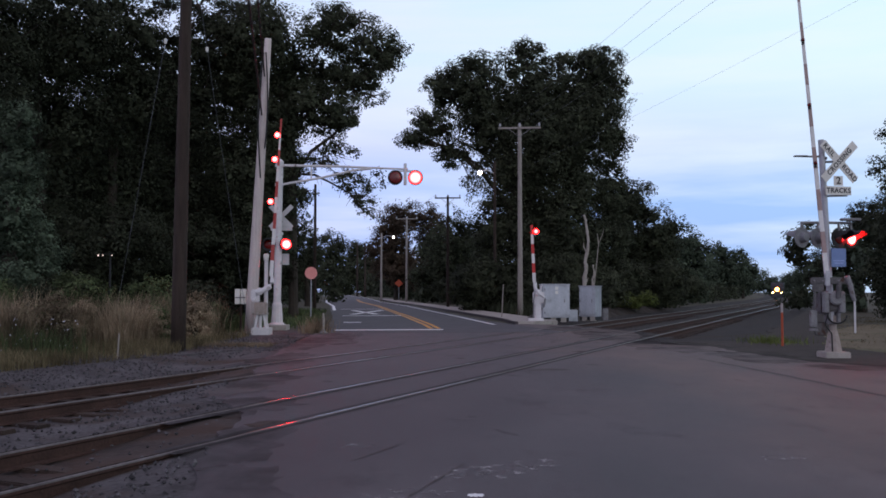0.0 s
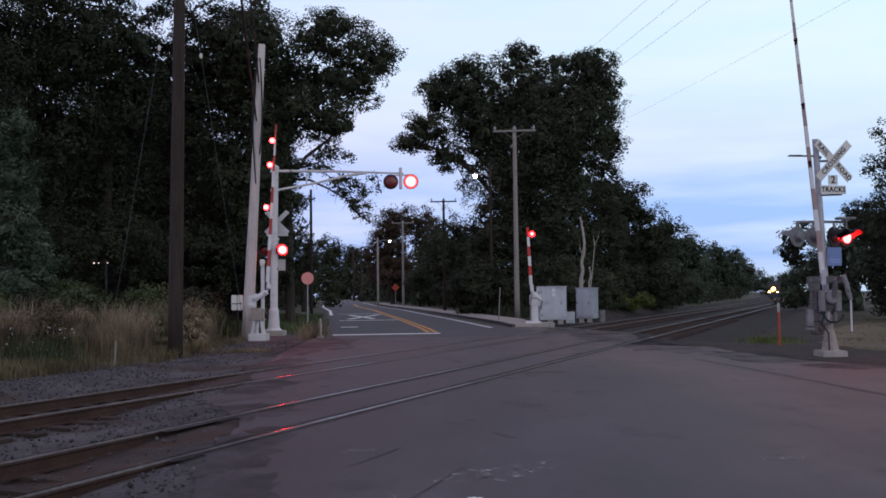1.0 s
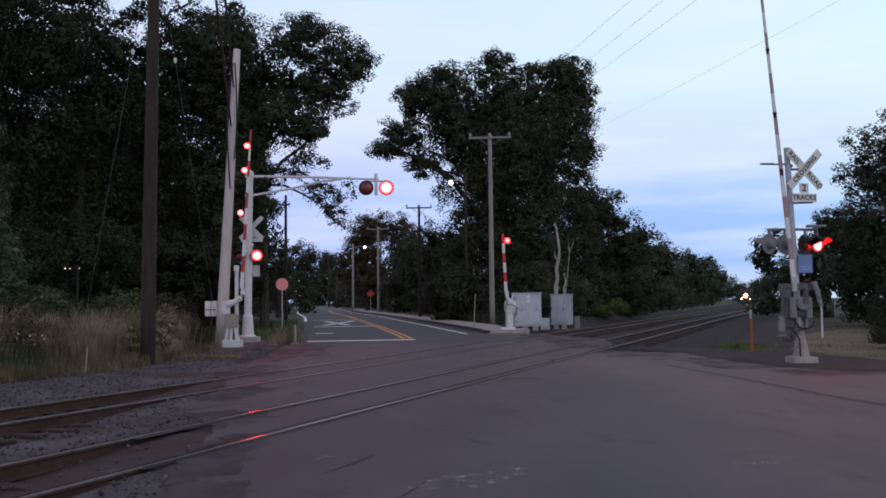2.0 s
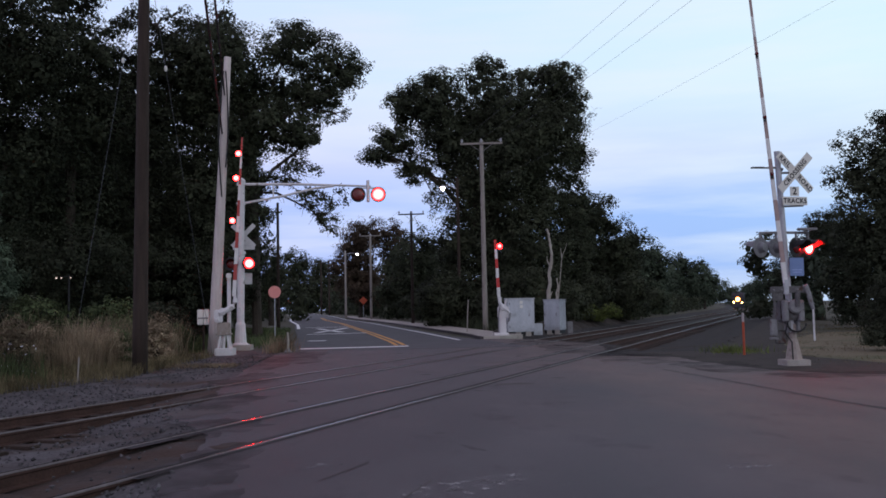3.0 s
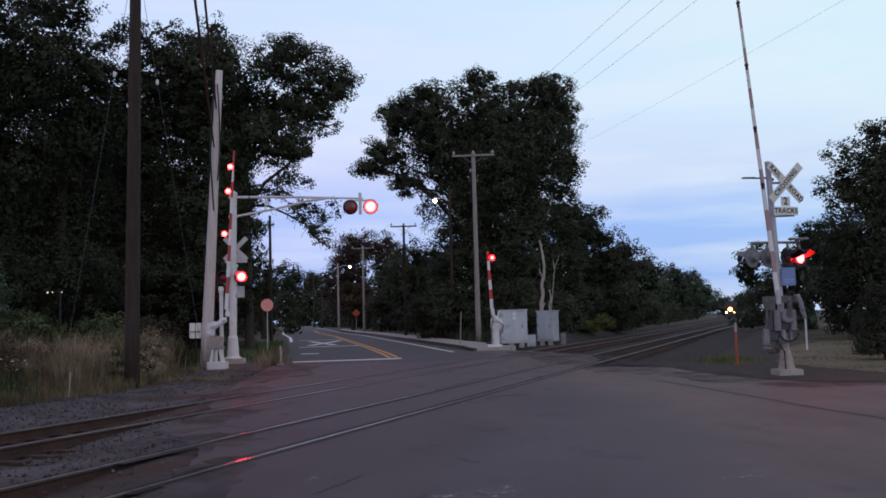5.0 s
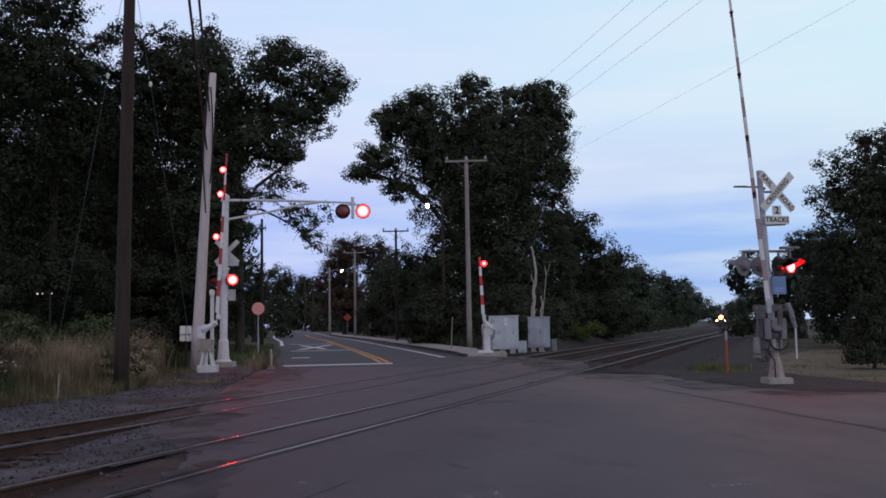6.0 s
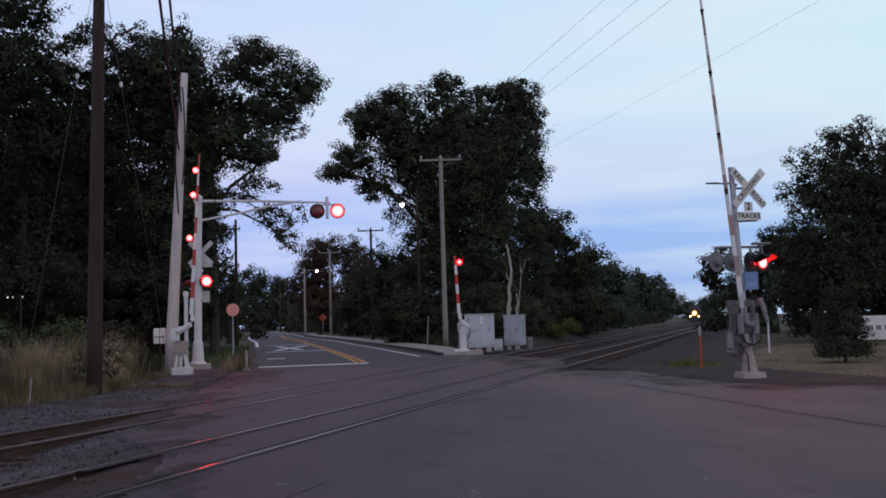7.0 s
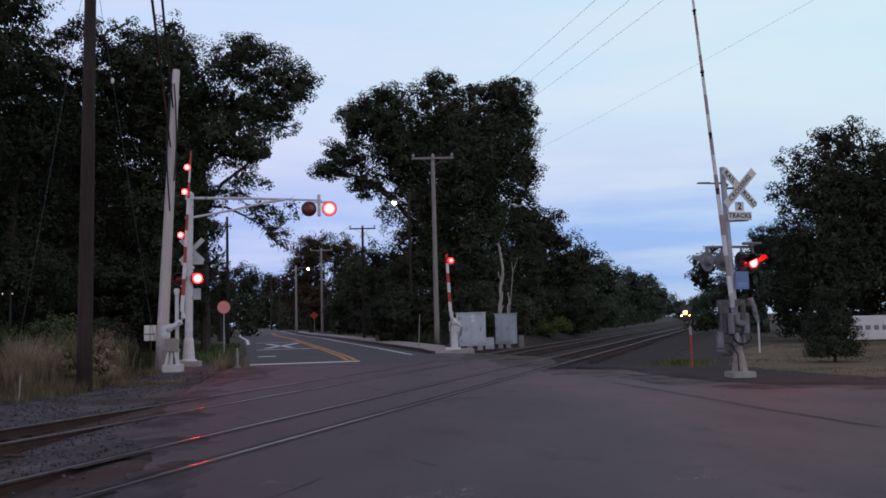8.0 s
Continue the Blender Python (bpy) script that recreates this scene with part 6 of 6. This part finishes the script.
def track_n(x, y):
    return ACROSS.x * x + ACROSS.y * y


left_wild = lambda x, y: track_n(x, y) > 22.5 and x < -7.0 - max(0, y - 34) * 0.12
left_edge = lambda x, y: 15.9 < track_n(x, y) < 20.5 and x < -7.2
def tufts(seed, centres, per, spread):
    rnd = random.Random(seed)
    return [(x + rnd.gauss(0, spread), y + rnd.gauss(0, spread), -0.06, h * rnd.uniform(0.65, 1.1)) for x, y, h in centres for _ in range(per)]


tuft_rnd = random.Random(77)
reed_spots = []
while len(reed_spots) < 30:
    x, y = tuft_rnd.uniform(-24, -8.4), tuft_rnd.uniform(21, 34)
    if 18.6 < track_n(x, y) < 22.5:
        reed_spots.append((x, y, tuft_rnd.uniform(0.6, 1.05)))
blades("dry_reeds", tufts(11, reed_spots, 480, 0.30), 1.6, 0.016, REED, "tall tan dry reeds before the wood", "reeds", 1, 0.45)
blades("wild_grass", patchy(12, 15000, -26, -7, 17, 40, left_wild), 0.85, 0.03, LEAF_BRIGHT, "rough green weeds before the wood", "weeds", 3, 0.5)
blades("verge_grass", patchy(13, 14000, -24, -7, 14, 34, left_edge), 0.42, 0.016, GRASS, "short straw-coloured grass at the gravel edge", "grass", 4, 0.6)
blades("roadside_grass", patchy(14, 5000, -16, -5.4, 36, 80, lambda x, y: x < road_at(y) - 5.6 and not (x > -8.6 and y < 41)), 0.4, 0.05, LEAF_BRIGHT, "green grass verge beside the far road", "grass", 5, 0.6)
blades("lawn_grass", patchy(16, 14000, 8.6, 34, 17, 60, lambda x, y: track_n(x, y) < 0.2 and y > 20.9 - (x - 9) * 0.25 and not (x < 11.2 and y < 24.5)), 0.11, 0.024, GRASS, "short dry lawn grass right of the gate", "grass", 6, 0.8)
weed_rnd = random.Random(71)
blades("post_weeds", [(weed_rnd.gauss(10.9, 0.5), weed_rnd.gauss(29.6, 0.8), -0.05, weed_rnd.uniform(0.4, 1.0)) for _ in range(500)], 0.3, 0.02, WEED, "yellow-green weeds round a marker post", "weeds", 10, 0.6)
blades("trackside_weeds", patchy(17, 5000, 13, 40, 45, 95, lambda x, y: 16.5 < track_n(x, y) < 24), 1.35, 0.06, WEED, "bright green weeds along the tracks", "weeds", 7, 0.5)
blades("pavement_weeds", patchy(18, 2200, 0, 9, 50, 80, lambda x, y: x > road_at(y) + 7.4 and (y > 56.5 or x < 3.9)), 0.8, 0.05, LEAF, "rough dark grass behind the pavement", "weeds", 8, 0.5)


def bush(x, y, lobes, leaf, size, label, seed, category="bush"):
    root = thing("bush", Matrix(), label, category, "bushes round the crossing")
    bm = bmesh.new()
    rnd = random.Random(seed)
    for _ in range(7):
        lx, ly, lz, rx, rz = rnd.choice(lobes)
        tube(bm, [(x, y, -0.1), ((x + lx) / 2, (y + ly) / 2, lz * 0.6), (lx, ly, lz)], [0.05, 0.035, 0.015], 5)
    part("stem", bm, BARK, root)
    fast_mesh("crown", leaf_cloud(lobes, size, seed, 1.3), 4, leaf, root)


# scrub between reeds and wood, built from seeded lobes
scrub = random.Random(21)
for i in range(13):
    x, y = -9.5 - i * 2.0 + scrub.uniform(-0.6, 0.6), 37 + scrub.uniform(-3, 2) - i * 0.5
    lob = [(x + scrub.uniform(-1.1, 1.1), y + scrub.uniform(-0.6, 0.6), scrub.uniform(0.5, 1.7), scrub.uniform(0.7, 1.2), scrub.uniform(0.5, 0.9)) for _ in range(5)]
    bush(x, y, lob, LEAF_BRIGHT if i % 3 else LEAF_DARK, 0.11, "leafy green scrub before the wood", 300 + i)
for i, (x, y) in enumerate(((-9.0, 33.0), (-10.2, 32.0), (-12.6, 29.5), (-14.5, 26.5), (-10.9, 30.5), (-17.5, 24.5))):
    lob = [(x + scrub.uniform(-0.6, 0.6), y + scrub.uniform(-0.5, 0.5), scrub.uniform(0.3, 1.0), scrub.uniform(0.4, 0.7), scrub.uniform(0.3, 0.6)) for _ in range(4)]
    bush(x, y, lob, LEAF_BRIGHT, 0.08, "low green scrub among dry reeds", 330 + i)
# rounded tan clumps of tall dried weeds
clump_rnd = random.Random(61)
for i in range(24):
    spot = on_track(12.5 + i * 0.48 + clump_rnd.uniform(-0.3, 0.3), clump_rnd.uniform(18.9, 21.6))
    x, y = spot.x, spot.y
    h = clump_rnd.uniform(1.05, 1.6)
    lob = [(x + clump_rnd.uniform(-0.25, 0.25), y + clump_rnd.uniform(-0.2, 0.2), h * f, 0.52 * (1.12 - 0.5 * f), h * 0.24) for f in (0.22, 0.45, 0.66, 0.86)]
    tan = i % 4 != 1
    bush(x, y, lob, REED if tan else LEAF_BRIGHT, 0.062, "rounded tan clump of tall dried weeds" if tan else "tall green weeds among dried clumps", 400 + i, "weeds")
# clipped evergreen on the lawn
bush(15.6, 28.4, [(15.5, 28.4, 0.3, 1.0, 0.38), (15.5, 28.4, 0.55, 0.98, 0.6), (15.5, 28.4, 0.95, 0.93, 0.6), (15.5, 28.4, 1.4, 0.8, 0.55), (15.55, 28.4, 1.8, 0.64, 0.45), (15.5, 28.4, 2.1, 0.36, 0.3), (15.6, 28.4, 1.1, 0.6, 0.8)], LEAF_DARK, 0.065, "dark rounded evergreen shrub on a lawn", 350, "shrub")
# sprawling weeds on the soil bank
weed_lobes = [(15.1 + weed_rnd.uniform(-1.9, 1.7), 73.2 + weed_rnd.uniform(-1.0, 1.0), weed_rnd.uniform(0.7, 1.5), weed_rnd.uniform(0.5, 0.9), weed_rnd.uniform(0.3, 0.5)) for _ in range(18)]
bush(15.1, 73.2, weed_lobes, WEED, 0.13, "sprawling yellow-green weeds on the soil bank", 361, "weeds")
# low growth under the big trees
for i, (x, y) in enumerate(((4.5, 74), (8, 71), (11.5, 70), (15, 76), (19, 84), (3.5, 98), (6, 90), (24, 100), (30, 118))):
    lob = [(x + scrub.uniform(-2.4, 2.4), y + scrub.uniform(-1, 1), scrub.uniform(0.8, 3.2), scrub.uniform(1.6, 2.6), scrub.uniform(1.2, 2.0)) for _ in range(6)]
    bush(x, y, lob, LEAF, 0.21, "dark undergrowth beneath tall trees", 370 + i)


# deep woods that close the view behind the first trees
def woods(name, x0, x1, y0, y1, h, size, count, seed, leaf=LEAF):
    rnd = random.Random(seed)
    lob = []
    for i in range(count):
        f = (i + 0.5) / count
        x, y = x0 + (x1 - x0) * f, y0 + (y1 - y0) * f
        for level in (0.15, 0.42, 0.7, 0.9):
            r = h * rnd.uniform(0.17, 0.26)
            lob.append((x + rnd.uniform(-r, r) * 0.6, y + rnd.uniform(-2, 2), h * level * rnd.uniform(0.9, 1.08), r, h * 0.17))
    tagged(fast_mesh(name, leaf_cloud(lob, size, seed, 0.9), 4, leaf), "dense dark woodland closing the view", "woods", kind="stuff")


woods("woods", -75, -17, 58, 84, 16, 0.42, 15, 41, LEAF_DARK)
woods("woods", -50, -19, 67, 73, 17.5, 0.7, 9, 55, LEAF_DARK)
woods("woods", -2.5, 10, 133, 140, 10.5, 0.5, 5, 56)
woods("woods", -24, -17, 120, 150, 7, 0.5, 3, 42)
woods("woods", -90, -46, 330, 312, 12, 1.2, 6, 43)
woods("woods", -85, -20, 515, 500, 15, 1.6, 9, 60)
woods("woods", -11, 10, 195, 170, 9, 0.8, 5, 44)
woods("woods", -30, -6, 345, 235, 8, 0.7, 14, 57)
woods("woods", -2, 12, 150, 128, 4, 0.4, 9, 58)
woods("woods", 11.5, 64, 73.5, 194, 2.6, 0.34, 46, 59)
woods("woods", 2, 27, 100, 104, 9, 0.33, 6, 45)
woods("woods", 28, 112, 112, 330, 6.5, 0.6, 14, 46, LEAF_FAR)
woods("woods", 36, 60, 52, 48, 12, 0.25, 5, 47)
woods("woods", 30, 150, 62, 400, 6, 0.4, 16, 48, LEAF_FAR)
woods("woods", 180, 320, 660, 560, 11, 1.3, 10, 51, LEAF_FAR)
woods("woods", -46, -12, 50, 62, 4.5, 0.25, 24, 52, LEAF_DARK)
woods("woods", -17.5, -34, 92, 225, 4.5, 0.34, 18, 53)
woods("woods", 3, -9, 108, 215, 3.6, 0.34, 14, 54)
woods("woods", 30, 90, 84, 62, 7, 0.3, 9, 50)
woods("woods", 25.6, 38, 54, 47, 6, 0.21, 12, 49)


# dead bare trunks behind the cabinets
def snag(x, y, spine, r, seed, label, limbs):
    """A crooked bleached trunk; spine gives (offset, height) from the foot up."""
    rnd = random.Random(seed)
    root = thing("dead_tree", pose(x, y, -0.1), label, "dead tree", "dead trees")
    fine = []
    for (x0, z0), (x1, z1) in zip(spine, spine[1:]):
        fine += [(x0 + (x1 - x0) * k / 3 + rnd.uniform(-0.025, 0.025), rnd.uniform(-0.03, 0.03), z0 + (z1 - z0) * k / 3) for k in range(3)]
    fine.append((spine[-1][0], 0, spine[-1][1]))
    n = len(fine) - 1
    part("trunk", tube(bmesh.new(), fine, [r * (1 - 0.5 * k / n) * rnd.uniform(0.8, 1.25) for k in range(n + 1)], 9), SNAGWOOD, root, smooth=True)
    for pts in limbs:
        part("limb", tube(bmesh.new(), [(a, 0, c) for a, c in pts], [r * 0.42 * (1 - 0.7 * k / (len(pts) - 1)) for k in range(len(pts))], 6), SNAGWOOD, root)


snag(8.95, 57.0, [(0.010000000000000002, 0.0), (0.04, 2.69), (0.16, 3.12), (0.1, 3.66), (0.27, 4.45), (0.32, 5.0), (0.23, 5.58), (0.17, 6.12), (0.04, 6.67)], 0.125, 2, "bare bleached dead tree trunk behind a cabinet", [[(0.16, 2.4), (0.3, 2.65)], [(0.2, 4.2), (0.02, 4.6), (0.0, 4.9)]])
snag(9.6, 57.4, [(0.0, 0.0), (-0.01, 2.57), (0.08, 3.01), (0.02, 3.48)], 0.085, 5, "short dead tree trunk with a broken forked top", [[(0.03, 1.9), (0.2, 3.2), (0.34, 4.5), (0.40, 4.9), (0.62, 5.4), (0.72, 5.75)], [(0.38, 4.8), (0.3, 5.5)]])

# distant lit windows before the wood, stood in for by bulbs on an added post
window_glows = thing("window_stand_in", pose(-17.6, 46.5, 0), "small glows on an added dark post in place of distant lit windows", "lamp")
part("post", tube(bmesh.new(), [(0.3, 0.1, -0.1), (0.3, 0.1, 3.7)], 0.05, 8), BLACK, window_glows)
part("bar", tube(bmesh.new(), [(-0.35, 0.05, 3.62), (0.5, 0.05, 3.62)], 0.025, 6), BLACK, window_glows)
for x, r in ((-0.3, 0.05), (-0.05, 0.035), (0.42, 0.03)):
    bulb = part("bulb", lathe(bmesh.new(), [(0, -r), (r * 0.8, -r * 0.6), (r, 0), (r * 0.8, r * 0.6), (0, r)], 10), WINDOW_GLOW, window_glows, "small glow in place of a lit window", smooth=True)
    bulb.location = (x, -0.02, 3.55)

# pale flowers among the weeds by the gravel
flower_rnd = np.random.RandomState(5)
spots = np.stack([flower_rnd.uniform(-10.6, -9.0, 55), flower_rnd.uniform(20.6, 22.6, 55), flower_rnd.uniform(0.25, 1.0, 55)], 1)
a, b = flower_rnd.normal(size=(55, 3)) * 0.016, flower_rnd.normal(size=(55, 3)) * 0.016
petals = np.stack([spots - a, spots + b, spots + a, spots - b], 1).reshape(-1, 3)
tagged(fast_mesh("wild_flowers", petals, 4, PETAL), "small pale wild flowers among roadside weeds", "flowers", kind="stuff")
blades("flower_weeds", [(x, y, -0.05, 0.6 + 0.4 * z) for x, y, z in np.repeat(spots, 9, 0) + flower_rnd.normal(size=(495, 3)) * np.array([0.25, 0.25, 0.0])], 0.95, 0.02, LEAF_BRIGHT, "slender green weeds by the gravel", "weeds", 15, 0.4)

# dried weeds round the delineator
blades("dried_weeds", [(x, y, -0.03, 0.4 + 0.7 * f) for x, y, f in zip(flower_rnd.normal(-5.1, 0.28, 420), flower_rnd.normal(36.4, 0.5, 420), flower_rnd.uniform(0, 1, 420))], 0.75, 0.02, REED, "dried brown weeds at the road edge", "weeds", 18, 0.7)

# dry straw strewn on the gravel
blades("straw", [(x, y, -0.01, 0.5) for x, y in zip(flower_rnd.uniform(-8.0, -5.2, 1100), 27.6 + flower_rnd.normal(size=1100) * 0.4)], 0.22, 0.02, REED, "dry straw strewn over dark gravel", "straw", 16, 2.0)
